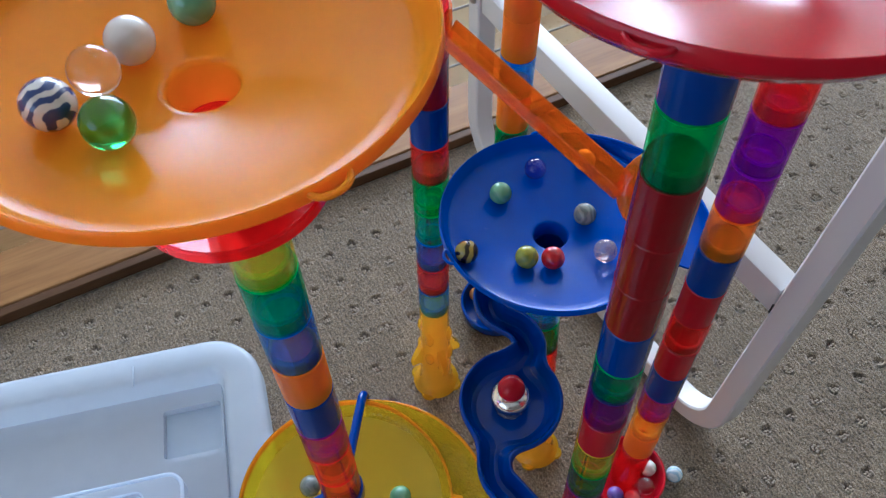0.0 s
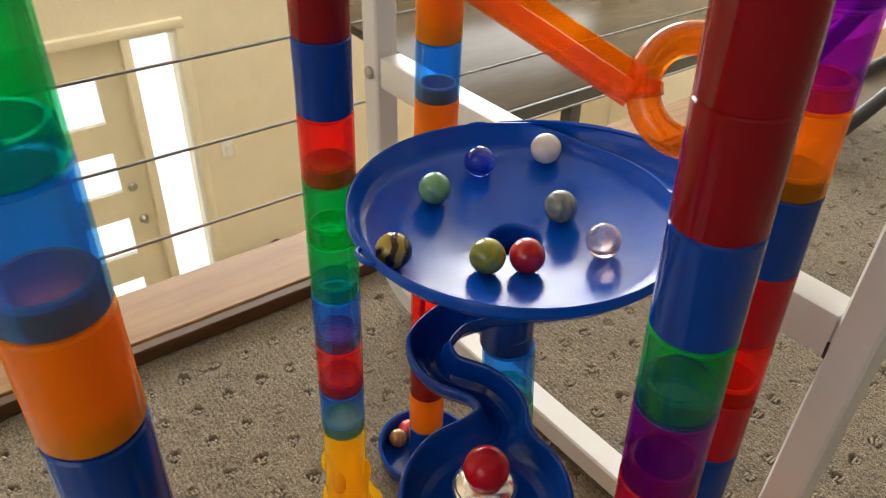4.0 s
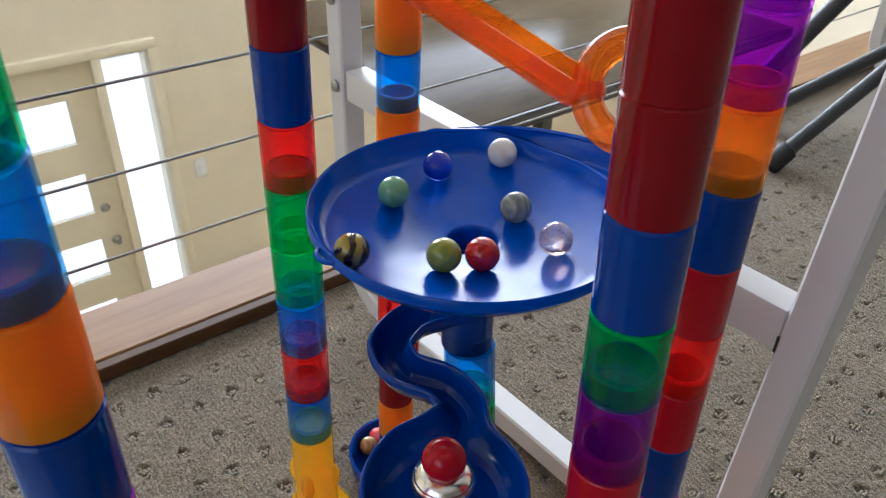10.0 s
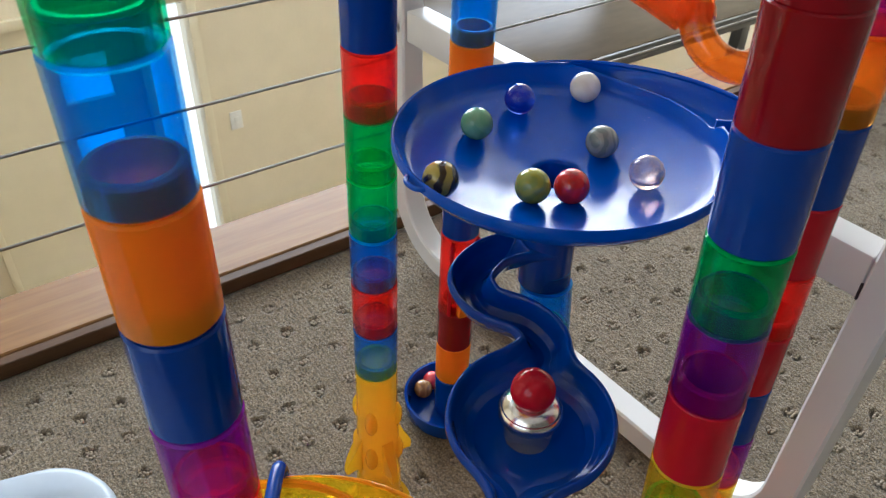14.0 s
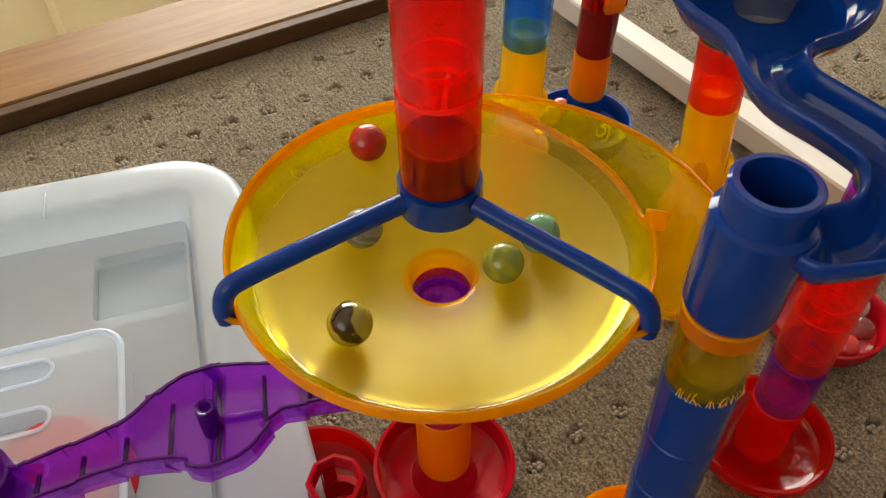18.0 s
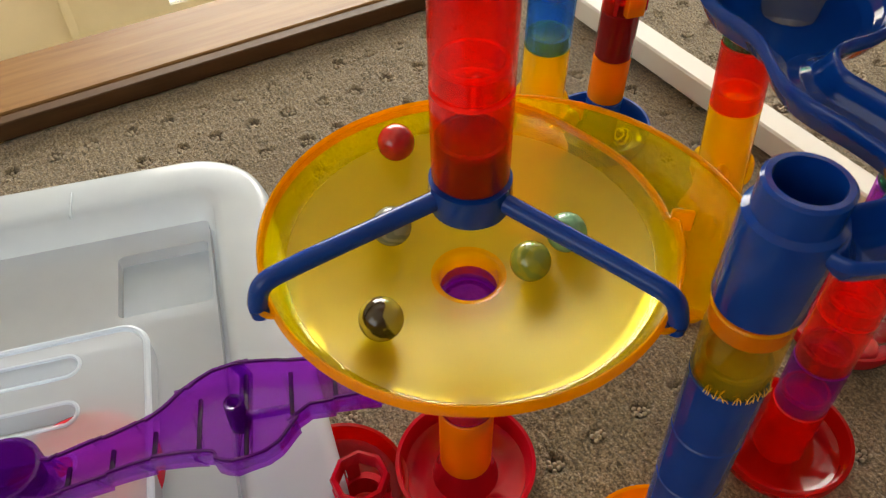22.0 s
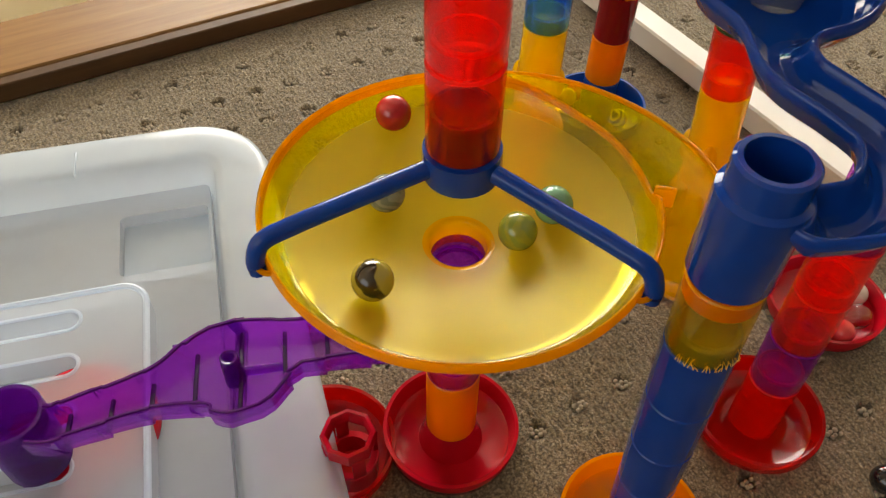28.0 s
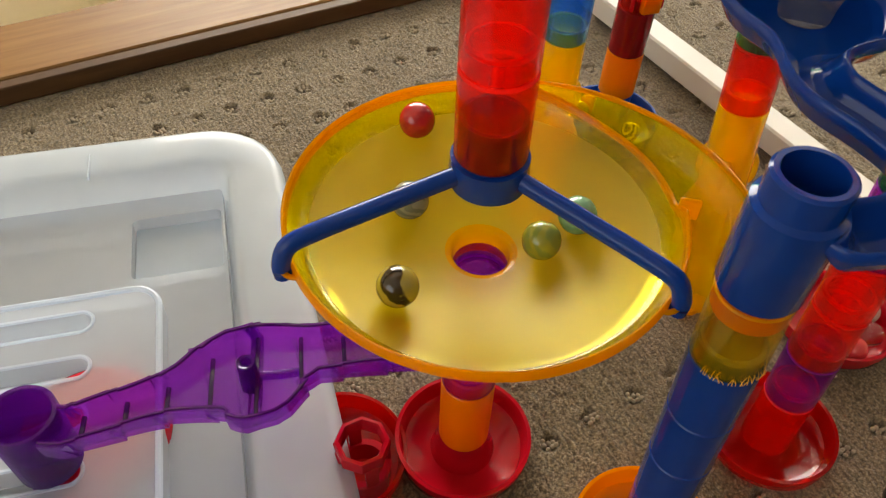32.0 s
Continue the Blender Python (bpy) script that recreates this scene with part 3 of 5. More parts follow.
# front door
door = thing("door_1", BEAM @ pose(0.21, 3.545, -3.0), "closed cream front door with a column of square lights", "door", kind="structure")
panes = [(0.05, 0.30, z, z + 0.25) for z in (0.33, 0.757, 1.18, 1.605)]
leaf = bmesh.new()
xs, zs = [-0.4455, 0.05, 0.30, 0.446], [0.0, 0.33, 0.58, 0.757, 1.007, 1.18, 1.43, 1.605, 1.855, 2.04]
for i in range(3):
    for j in range(9):
        if i == 1 and j % 2 == 1:
            continue
        box(xs[i + 1] - xs[i], 0.042, zs[j + 1] - zs[j], 0, leaf, pose((xs[i] + xs[i + 1]) / 2, 0, zs[j]))
part("leaf", leaf, M["door"], door, smooth=False)
for x0, x1, z0, z1 in panes:
    w = part("pane", box(x1 - x0 - 0.002, 0.008, z1 - z0 - 0.002), M["glass"], door, m=pose((x0 + x1) / 2, 0, z0 + 0.001), smooth=False)
    w.visible_shadow = False
part("lever_handle", lathe([(0.0, 0.0), (0.026, 0.0), (0.028, 0.006), (0.02, 0.012), (0.010, 0.03), (0.016, 0.05), (0.0, 0.052)], 20, False), M["steel"], door, m=pose(0.375, -0.021, 0.98, 90, 0, 0))
part("deadlock", lathe([(0.0, 0.0), (0.024, 0.0), (0.026, 0.01), (0.018, 0.02), (0.0, 0.022)], 20, False), M["steel"], door, m=pose(0.355, -0.021, 1.2, 90, 0, 0))
frame_bm = bmesh.new()
for x, w in ((-0.465, 0.04), (0.47, 0.05), (0.765, 0.05)):
    box(w, 0.12, 2.06, 0.003, frame_bm, pose(x, -0.02, 0))
box(1.27, 0.12, 0.05, 0.003, frame_bm, pose(0.15, -0.02, 2.06))
part("door_frame", frame_bm, M["door"], door)
side = thing("window_1", BEAM @ pose(0.8275, 3.545, -2.98), "tall narrow sidelight beside the front door", "window", kind="structure")
w = part("pane", box(0.25, 0.008, 2.0), M["glass"], side, smooth=False)
w.visible_shadow = False
part("window_sill", box(0.255, 0.10, 0.02, 0.002), M["door"], side, m=pose(0, -0.01, -0.02))

# light switch by the sidelight
sw = thing("light_switch", BEAM @ pose(1.137, 3.497, -1.710, 90, 0, 0), "white plastic light switch plate on the cream wall", "light switch")
part("plate", box(0.074, 0.115, 0.008, 0.003), M["paper"], sw)
part("rocker", box(0.026, 0.044, 0.004, 0.0012), M["paper"], sw, "", pose(0, 0, 0.0078))

# half landing of the stairs
land = thing("stair_landing", BEAM @ pose(2.0, 1.03, -0.54), "dark timber half landing with a black front edge", "stairs", kind="structure")
part("tread", box(1.72, 1.4, 0.036, 0.003), M["stone"], land, m=pose(0, 0.71, 0.004))
part("nosing", box(1.72, 0.012, 0.05, 0.002), M["charcoal"], land, m=pose(0, 0.0, -0.01))
for x in (-0.45, 0.4):
    part("post", box(0.05, 0.05, 2.456, 0.004), M["charcoal"], land, m=pose(x, 0.12, -2.46))

# ------------------------------------------------------------------ the marble run: kinds of parts
RT, RI, H = 0.01375, 0.0112, 0.0372


def tube_mesh(name, material, h=H, spigot=True):
    pr = [(RT - 0.0007, 0.0), (RT - 0.0001, 0.0008), (RT, h - 0.0008), (RT - 0.0007, h)]
    if spigot:
        pr += [(RI + 0.0012, h), (RI + 0.0012, h + 0.0085), (RI + 0.0004, h + 0.0095), (RI - 0.0010, h + 0.0095), (RI - 0.0010, h - 0.002), (RI + 0.0014, h - 0.002), (RI + 0.0014, 0.0)]
    else:
        pr += [(RI, h), (RI, 0.0)]
    me = mesh_of(name, lathe(pr, 48), material, angle=20)
    # upper end faces get a brighter material that paints in the edge glint
    edge = M.get(EDGES.get(material.name, ""))
    if edge:
        me.materials.append(edge)
        me.polygons.foreach_set("material_index", [int(abs(f.normal.z) > 0.35 and f.center.z > h / 2) for f in me.polygons])
    return me


TUBES = {}
EDGES = {M[k].name: k + "_edge" for k in ("yellow", "blue", "green", "red_clear", "purple", "orange_clear")}


def tube(kind, parent, z, h=H, x=0.0, y=0.0, spigot=True):
    key = (kind, round(h, 4), spigot)
    if key not in TUBES:
        TUBES[key] = tube_mesh("tube", M[kind], h, spigot)
    words = dict(dark_blue="solid dark blue tube", dark_red="solid dark red tube", orange="solid orange tube", yellow="clear yellow tube", blue="clear blue tube",
                 green="clear green tube", red_clear="clear red tube", purple="clear purple tube", orange_clear="clear orange tube", red="solid red tube", funnel_blue="solid blue tube")
    return shared("tube", TUBES[key], parent, pose(x, y, z, 0, 0, (z * 977) % 360), words[kind])


def column(name, x, y, label, lean=(0.0, 0.0)):
    """An upright of stacked tubes; lean: metres of drift per metre of height."""
    m = Matrix.Translation((x, y, 0)) @ Euler((-math.atan(lean[1]), math.atan(lean[0]), 0)).to_matrix().to_4x4()
    return thing(name, m, label, "marble run", "columns of the marble run")


def stack(col, joints, kinds):
    for z0, z1, k in zip(joints, joints[1:], kinds):
        tube(k, col, z0, round(z1 - z0, 3) if abs(z1 - z0 - H) > 0.003 else H)


FR, FD = 0.077, 0.030


def funnel(kind, parent, z, turn, label, channel=True, stem=0.03, deep=0.0):
    """Shallow round funnel with a rolled lip, two hook loops and a side channel that feeds it; z is the rim's height."""
    hub = 0.0118
    prof_in = [(FR, 0.0), (FR - 0.0014, -0.003), (FR - 0.0034, -0.0078), (FR - 0.0050, -0.0100), (FR - 0.0076, -0.0113), (FR - 0.013, -0.0124), (FR - 0.030, -0.0152), (0.030, -0.0185), (0.020, -0.0203), (0.0150, -0.0213), (hub + 0.0016, -0.0214), (hub + 0.0006, -0.0220), (hub, -0.0236), (hub, -0.031 - stem)]
    prof_out = [(hub + 0.0025, -0.031 - stem), (hub + 0.0025, -0.0285), (0.021, -0.0228), (0.031, -0.0208), (FR - 0.030, -0.0172), (FR - 0.011, -0.0140), (FR - 0.0035, -0.0100), (FR - 0.001, -0.0065), (FR - 0.0004, -0.0055)]
    # a deeper bowl slopes evenly from its wall down to the hole
    prof_in, prof_out = ([(r, h - deep * max(0.0, min(1.0, (FR - 0.0076 - r) / (FR - 0.0076 - hub))) if h > -0.030 else h) for r, h in p] for p in (prof_in, prof_out))
    lip = [(FR - 0.0004, -0.0008), (FR - 0.0001, 0.0003), (FR + 0.0006, 0.0008), (FR + 0.0013, 0.0002), (FR + 0.0015, -0.0040), (FR - 0.0007, -0.0044)]

    def sunk(a):
        """How far the inner lip dips below the rim along the feed channel, 0 to 1; a in degrees."""
        return max(0.0, min(1.0, (72 - a) / 34, (a + 4.5) / 3.0)) if channel and -4.5 < a < 72 else 0.0

    def turned(profile):
        bm = lathe(profile, 120)
        for v in bm.verts:
            r = math.hypot(v.co.x, v.co.y)
            if r > FR - 0.0040 and v.co.z > -0.0080:
                e = sunk(math.degrees(math.atan2(v.co.y, v.co.x)))
                e = e * e * (3 - 2 * e)
                v.co.z = v.co.z * (1 - 0.5 * e) - 0.0046 * e
                k = 1 - 0.0012 * e / r
                v.co.x, v.co.y = v.co.x * k, v.co.y * k
        return bm

    rim_m = M["rim_yellow"] if kind == "funnel_yellow" else M[kind]
    ob = part("funnel", turned(prof_in + prof_out), M[kind], parent, label, pose(0, 0, z, 0, 0, turn), angle=50)
    if kind == "funnel_yellow":
        ob.data.materials.append(M["funnel_frost"])
        ob.data.materials.append(M["rim_yellow"])
        for face in ob.data.polygons:
            far = math.hypot(face.center.x, face.center.y)
            face.material_index = 1 if 0.0155 < far < FR - 0.0078 else 2 if far < 0.0152 else 0
    part("rim", turned(lip), rim_m, ob, "", None, angle=50)
    if channel:
        bm = bmesh.new()
        a0, a1, n = radians(80), radians(-29), 40
        rows, edge = [], []
        for k in range(n + 1):
            t = k / n
            a = a0 + (a1 - a0) * t
            w = min(1.0, t / 0.95)
            w = 0.0285 * (0.35 * w + 0.65 * w * w * (3 - 2 * w)) + 0.0004
            ri, ro, zf = FR + 0.0006, FR + 0.0010 + 0.0008 * min(1.0, t * 6) + w, -0.0078
            soft = min(1.0, w / 0.012)
            ring = [(ri, zf), (ri + (ro - ri) * 0.5, zf - 0.0012 * soft), (ro - 0.0065 * soft, zf), (ro - 0.0030 * soft, zf + 0.0030), (ro - 0.0012, -0.0002), (ro, 0.0002), (ro + 0.0010, -0.0004),
                    (ro + 0.0012, -0.0050), (ro - 0.0012 * soft, zf + 0.0015), (ro - 0.0055 * soft, zf - 0.0020), (ri + (ro - ri) * 0.5, zf - 0.0030), (ri, zf - 0.0020)]
            rows.append([bm.verts.new((r * math.cos(a), r * math.sin(a), zz)) for r, zz in ring])
            edge.append((ro * math.cos(a), ro * math.sin(a), 0.0009))
        for a, b in zip(rows, rows[1:]):
            for i in range(12):
                j = (i + 1) % 12
                bm.faces.new((a[i], a[j], b[j], b[i]))
        bm.faces.new(rows[0][::-1])
        bm.faces.new(rows[-1])
        part("feed_channel", bm, M[kind], ob, "", None, angle=50)
        part("channel_rim", sweep(edge, [circle(0.0012 * min(1.0, 0.15 + k / 12), 8) for k in range(n + 1)]), rim_m, ob)
        # the stop where the inner lip ends
        a = radians(-3)
        part("stop", box(0.0085, 0.0022, 0.0095, 0.0006), rim_m, ob, "", pose((FR + 0.0032) * math.cos(a), (FR + 0.0032) * math.sin(a), -0.0080, 0, 0, math.degrees(a) - 14))
    for k in (0, 1, 2) if kind == "funnel_blue" else (0, 2):
        a = radians(-40 + 120 * k + (8 if k == 1 else 0))
        c = Vector((math.cos(a), math.sin(a), 0))
        s = Vector((-math.sin(a), math.cos(a), 0))
        pts = [c * (FR + 0.0006 + 0.0042 * math.sin(math.pi * j / 10)) + s * (0.0062 * math.cos(math.pi * j / 10)) + Vector((0, 0, -0.0015)) for j in range(11)]
        part("hook_loop", sweep(pts, circle(0.0011, 8)), rim_m, ob)
    return ob


def dish(kind, parent, z, r=0.037, h=0.017, label="round catch dish"):
    pr = [(0.0, 0.0), (r - 0.006, 0.0), (r - 0.0025, 0.002), (r, 0.006), (r + 0.0012, h - 0.002), (r + 0.001, h), (r - 0.001, h), (r - 0.0022, h - 0.002), (r - 0.004, 0.007), (r - 0.008, 0.0042), (0.016, 0.0036), (0.0, 0.0036)]
    return part("base_dish", lathe(pr, 64, False), M[kind], parent, label, pose(0, 0, z))


def stand(parent):
    """Tall clear yellow foot: a tube with bulged windows, four side wings and a broad flange."""
    h = 0.147
    pr = [(0.0225, 0.0), (0.0240, 0.0012), (0.0232, 0.0032), (0.0195, 0.0052), (0.0172, 0.011), (0.0163, 0.024), (0.0154, 0.050), (0.0146, 0.085), (RT, 0.120), (RT, h), (RI + 0.0012, h), (RI + 0.0012, h + 0.009), (RI - 0.001, h + 0.009), (RI - 0.001, 0.115), (0.0126, 0.050), (0.0142, 0.024), (0.0150, 0.010), (0.0200, 0.0015), (0.0200, 0.0)]
    ob = part("stand", lathe(pr, 48), M["stand_yellow"], parent, "tall clear yellow stand with a flared foot")
    for k in range(4):
        prof = [(-0.0006, 0.052), (-0.0010, 0.086), (0.0012, 0.084), (0.0046, 0.074), (0.0085, 0.066), (0.0112, 0.060), (0.0116, 0.053), (0.0098, 0.0515), (0.0070, 0.0555), (0.0035, 0.0565)]
        bm = bmesh.new()
        a = [bm.verts.new((0.0148 + x, -0.0042 + 0.16 * x, z)) for x, z in prof]
        b = [bm.verts.new((0.0148 + x, 0.0042 - 0.16 * x, z)) for x, z in prof]
        bm.faces.new(a)
        bm.faces.new(b[::-1])
        for i in range(len(prof)):
            j = (i + 1) % len(prof)
            bm.faces.new((a[i], b[i], b[j], a[j]))
        bmesh.ops.bevel(bm, geom=bm.edges[:], offset=0.0008, segments=2, affect="EDGES")
        part("wing", bm, M["stand_yellow"], ob, "", pose(0, 0, 0, 0, 0, 20 + 90 * k), angle=50)
        toe = lathe([(0.0, 0.0), (0.0075, 0.0), (0.0082, 0.0012), (0.0070, 0.0030), (0.0, 0.0036)], 18, False)
        part("toe", toe, M["stand_yellow"], ob, "", pose(0, 0, 0, 0, 0, 65 + 90 * k) @ pose(0.0195, 0, 0.0002))
    for k in range(8):
        bump = [(0.0, 0.0), (0.0048, 0.0), (0.0042, 0.0012), (0.0026, 0.0026), (0.0, 0.0030)]
        part("bulge", lathe(bump, 16, False, None, Matrix.Diagonal((2.4, 0.95, 1.25, 1))), M["stand_yellow"], ob, "", pose(0, 0, 0, 0, 0, 90 * (k % 4) + 65) @ pose(0.0138 + 0.0009 * (k < 4), 0, 0.070 if k < 4 else 0.106, 0, 90, 0))
    return ob


# ------------------------------------------------------------------ column A: yellow funnel with a tripod, orange funnel on top
ca = column("funnel_tower", -0.086, 0.273, "tall column of coloured tubes with a yellow and an orange funnel", (-0.002, -0.006))
dish("red", ca, 0.0, 0.037, 0.017, "red round catch dish")
part("socket", lathe([(0.0, 0.0030), (0.0185, 0.0030), (0.0165, 0.0065), (0.0140, 0.0150), (0.0128, 0.0235), (0.0, 0.0235)], 40, False), M["red"], ca, "raised red socket in the middle of the dish")
tube("orange", ca, 0.0215, 0.0531)
tube("purple", ca, 0.0746, 0.040, spigot=False)
tube("purple", ca, 0.1146, 0.040, spigot=False)
funnel("funnel_yellow", ca, 0.199, 0, "clear yellow funnel with a matt bottom", True, 0.010, 0.0070)
part("lining", lathe([(0.0090, 0.0), (0.0116, 0.0), (0.0116, 0.0085), (0.0090, 0.0085)], 40), M["purple"], ca, "clear purple tube end inside the funnel", pose(0, 0, 0.1546))
tri = part("tripod", lathe([(RI, 0.0), (RT + 0.001, 0.0), (RT + 0.0015, 0.002), (RT + 0.001, 0.012), (RI + 0.0012, 0.012), (RI + 0.0010, 0.030), (RI - 0.0006, 0.030), (RI - 0.0006, 0.0)], 40), M["dark_blue"], ca, "dark blue three-armed support", pose(0, 0, 0.2115))
for k in range(3):
    a = radians(-40 + 120 * k)
    c = Vector((math.cos(a), math.sin(a), 0))
    pts = spline([c * 0.0125 + Vector((0, 0, 0.0065)), c * 0.04 + Vector((0, 0, 0.003)), c * 0.066 + Vector((0, 0, -0.0005)), c * 0.0775 + Vector((0, 0, -0.0035)), c * 0.0812 + Vector((0, 0, -0.011)), c * 0.0812 + Vector((0, 0, -0.0175))], 6)
    part("arm", sweep(pts, circle(0.0036, 14)), M["dark_blue"], tri)
stack(ca, [0.2244, 0.2628, 0.3006, 0.3387, 0.377, 0.4150, 0.4521, 0.4892, 0.5330], ["red_clear", "red_clear", "purple", "dark_blue", "orange", "blue", "green", "yellow"])
part("plate", lathe([(0.0, 0.0), (0.0136, 0.0), (0.030, 0.0040), (0.0362, 0.0068), (0.0372, 0.0072), (0.0376, 0.0122), (0.0368, 0.0130), (0.0360, 0.0122), (0.0352, 0.0088), (0.029, 0.0060), (0.0138, 0.0024), (0.0, 0.0024)], 64, False), M["plate_red"], ca, "shallow red plate", pose(-0.0005, 0.0005, 0.5362, 0, -2.5, 0))
tube("red_clear", ca, 0.540, 0.033, spigot=False)
funnel("funnel_orange", ca, 0.6125, 105, "solid orange funnel", True, 0.012)

# purple stepped chute
ch = thing("stepped_chute", Matrix.Translation((-0.086, 0.273, 0.0746)), "clear purple stepped chute ending in a ring", "marble run")
cl = [(-0.012, 0.0, 0.0120), (-0.049, 0.0005, 0.0120), (-0.0735, 0.0, 0.0129), (-0.083, -0.0018, 0.017), (-0.0929, -0.0055, 0.0235), (-0.1000, -0.0085, 0.0262), (-0.1080, -0.0080, 0.0250), (-0.1136, -0.0072, 0.0230), (-0.124, -0.0100, 0.0175),
      (-0.1331, -0.0133, 0.0133), (-0.143, -0.0160, 0.0106), (-0.152, -0.0183, 0.0099), (-0.171, -0.0231, 0.0099), (-0.186, -0.0270, 0.0098), (-0.193, -0.0255, 0.0102)]


def chute_at(x):
    for a, b in zip(cl, cl[1:]):
        if b[0] <= x <= a[0]:
            t = (x - a[0]) / (b[0] - a[0])
            return a[1] + (b[1] - a[1]) * t, a[2] + (b[2] - a[2]) * t
    return cl[-1][1], cl[-1][2]


# terraces: each one starts wider and higher than the last one ends
STEPS = [-0.012, -0.040, -0.0612, -0.0815, -0.102, -0.1233, -0.143, -0.1615, -0.1805, -0.193]
path, secs = [], []
for k, (x0, x1) in enumerate(zip(STEPS, STEPS[1:])):
    for t in (0.02, 0.2, 0.4, 0.6, 0.8, 1.0):
        x = x0 + (x1 - x0) * t
        y, w = chute_at(x)
        w += 0.0009 * (1 - t) - 0.0003
        top = 0.0108 + 0.0016 * (1 - t)
        path.append((x, y, 0.0262 - 0.0023 * k - 0.0008 * t))
        secs.append([(-w, 0.0), (-w - 0.0010, top), (-w + 0.0008, top + 0.0003), (-w + 0.0016, 0.0016), (w - 0.0016, 0.0016), (w - 0.0008, top + 0.0003), (w + 0.0010, top), (w, 0.0)])
trough = part("trough", sweep(path, secs), M["chute_purple"], ch, angle=25)
for side in (2, 5):
    edge = []
    for i, p in enumerate(path):
        t = (Vector(path[min(i + 1, len(path) - 1)]) - Vector(path[max(i - 1, 0)])).normalized()
        sv = t.cross(Vector((0, 0, 1))).normalized()
        edge.append(Vector(p) + sv * secs[i][side][0] + Vector((0, 0, secs[i][side][1] + 0.0002)))
    part("edge", sweep(edge, circle(0.0009, 6)), M["edge_purple"], trough)
for k, x in enumerate(STEPS[2:-1]):
    y, w = chute_at(x)
    part("step", box(0.0020, 2 * w - 0.004, 0.0026, 0.0004), M["step_purple"], trough, "", pose(x, y, 0.0262 - 0.0023 * (k + 2) + 0.0014, 0, 6, 3))
part("peg", lathe([(0.0, 0.0), (0.0050, 0.0), (0.0043, 0.019), (0.0039, 0.0195), (0.0027, 0.019), (0.0025, 0.006), (0.0, 0.006)], 20, False), M["ring_purple"], ch, "", pose(-0.1045, -0.0095, 0.0176))
part("peg_rib", box(0.021, 0.0024, 0.0050, 0.0006), M["chute_purple"], ch, "", pose(-0.0915, -0.0070, 0.0190, 0, 5, 8))
part("end_ring", lathe([(RI + 0.0022, -0.034), (RT + 0.0018, -0.034), (RT + 0.0026, 0.0080), (RT + 0.0022, 0.0088), (RI + 0.0030, 0.0088), (RI + 0.0024, 0.0080)], 44), M["ring_purple"], ch, "", pose(-0.2075, -0.0190, 0.0085))
post = column("chute_post", -0.2935, 0.254, "clear purple tube under the end of the chute")
tube("purple", post, 0.0, 0.048, spigot=False)

# ------------------------------------------------------------------ column B
cb = column("tube_column", -0.0136, 0.468, "tall column of coloured tubes on a flared yellow stand", (0.0103, -0.0169))
stand(cb)
stack(cb, [0.147, 0.184, 0.221, 0.2587, 0.2955, 0.3318, 0.369, 0.4065, 0.4435, 0.4805], ["blue", "red_clear", "blue", "green", "green", "red_clear", "dark_blue", "dark_red", "red_clear"])

# ------------------------------------------------------------------ column C
cc = column("tube_column", 0.0586, 0.549, "column of coloured tubes standing in a blue dish", (0.0132, -0.0081))
dish("dark_blue", cc, 0.0, 0.038, 0.02, "dark blue round catch dish")
tube("dark_blue", cc, 0.0036, 0.0404)
z = [0.044, 0.081, 0.1175]
stack(cc, z, ["orange", "dark_red"])
tube("red_clear", cc, 0.1175, 0.072)
lever = part("lever", box(0.014, 0.007, 0.030, 0.0015), M["orange"], cc, "orange lever in a slotted red tube", pose(0.0045, -0.0128, 0.1195, 0, 0, 12))
for z0, w0 in ((0.024, 0.0105), (0.040, 0.0135)):
    part("tooth", box(w0, 0.009, 0.017, 0.0015), M["orange"], lever, "", pose(0.001 if z0 < 0.03 else -0.0005, 0.0006, z0))
part("slot_rim", box(0.003, 0.006, 0.066, 0.0008), M["red"], cc, "red edge of the slot", pose(-0.0080, -0.0118, 0.1205, 0, 0, -20))
part("slot_rim", box(0.003, 0.006, 0.066, 0.0008), M["red"], cc, "red edge of the slot", pose(0.0128, -0.0068, 0.1205, 0, 0, 40))
stack(cc, [0.1895, 0.2255, 0.2615, 0.2954, 0.3324, 0.3690, 0.4057, 0.4424, 0.4791], ["dark_blue", "dark_red", "green", "orange", "blue", "orange", "orange", "dark_blue"])

# ------------------------------------------------------------------ column D: blue funnel
cd = column("funnel_tower", 0.071, 0.405, "column with a broad blue funnel on a flared yellow stand")
stand(cd)
stack(cd, [0.147, 0.184, 0.221, 0.258], ["red_clear", "green", "blue"])
lean_d = Matrix.Translation((0, 0, 0.285)) @ Euler((math.atan(-0.079), math.atan(-0.036), 0)).to_matrix().to_4x4() @ Matrix.Translation((0, 0, -0.285))
for child in cd.children:
    child.matrix_basis = lean_d @ child.matrix_basis
tube("dark_blue", cd, 0.258, 0.051, spigot=False)
funnel("funnel_blue", cd, 0.344, 1, "solid blue funnel with a hole in the middle", True, 0.004)

# ------------------------------------------------------------------ column E: red funnel on top
ce = column("funnel_tower", 0.0915, 0.2685, "tall column of coloured tubes with a red funnel on top", (-0.016, 0.020))
dish("dish_red", ce, 0.0, 0.036, 0.016, "clear red round catch dish")
tube("red_clear", ce, 0.0036, 0.0451)
stack(ce, [0.0487, 0.0857, 0.1227, 0.1597, 0.1967, 0.2337, 0.2709, 0.3075, 0.3432, 0.3765, 0.4137, 0.4505, 0.4872, 0.5237, 0.5608],
      ["purple", "red_clear", "red_clear", "purple", "green", "yellow", "red", "purple", "green", "dark_blue", "dark_red", "dark_red", "dark_red", "green"])
tube("dark_blue", ce, 0.5608, 0.050, spigot=False)
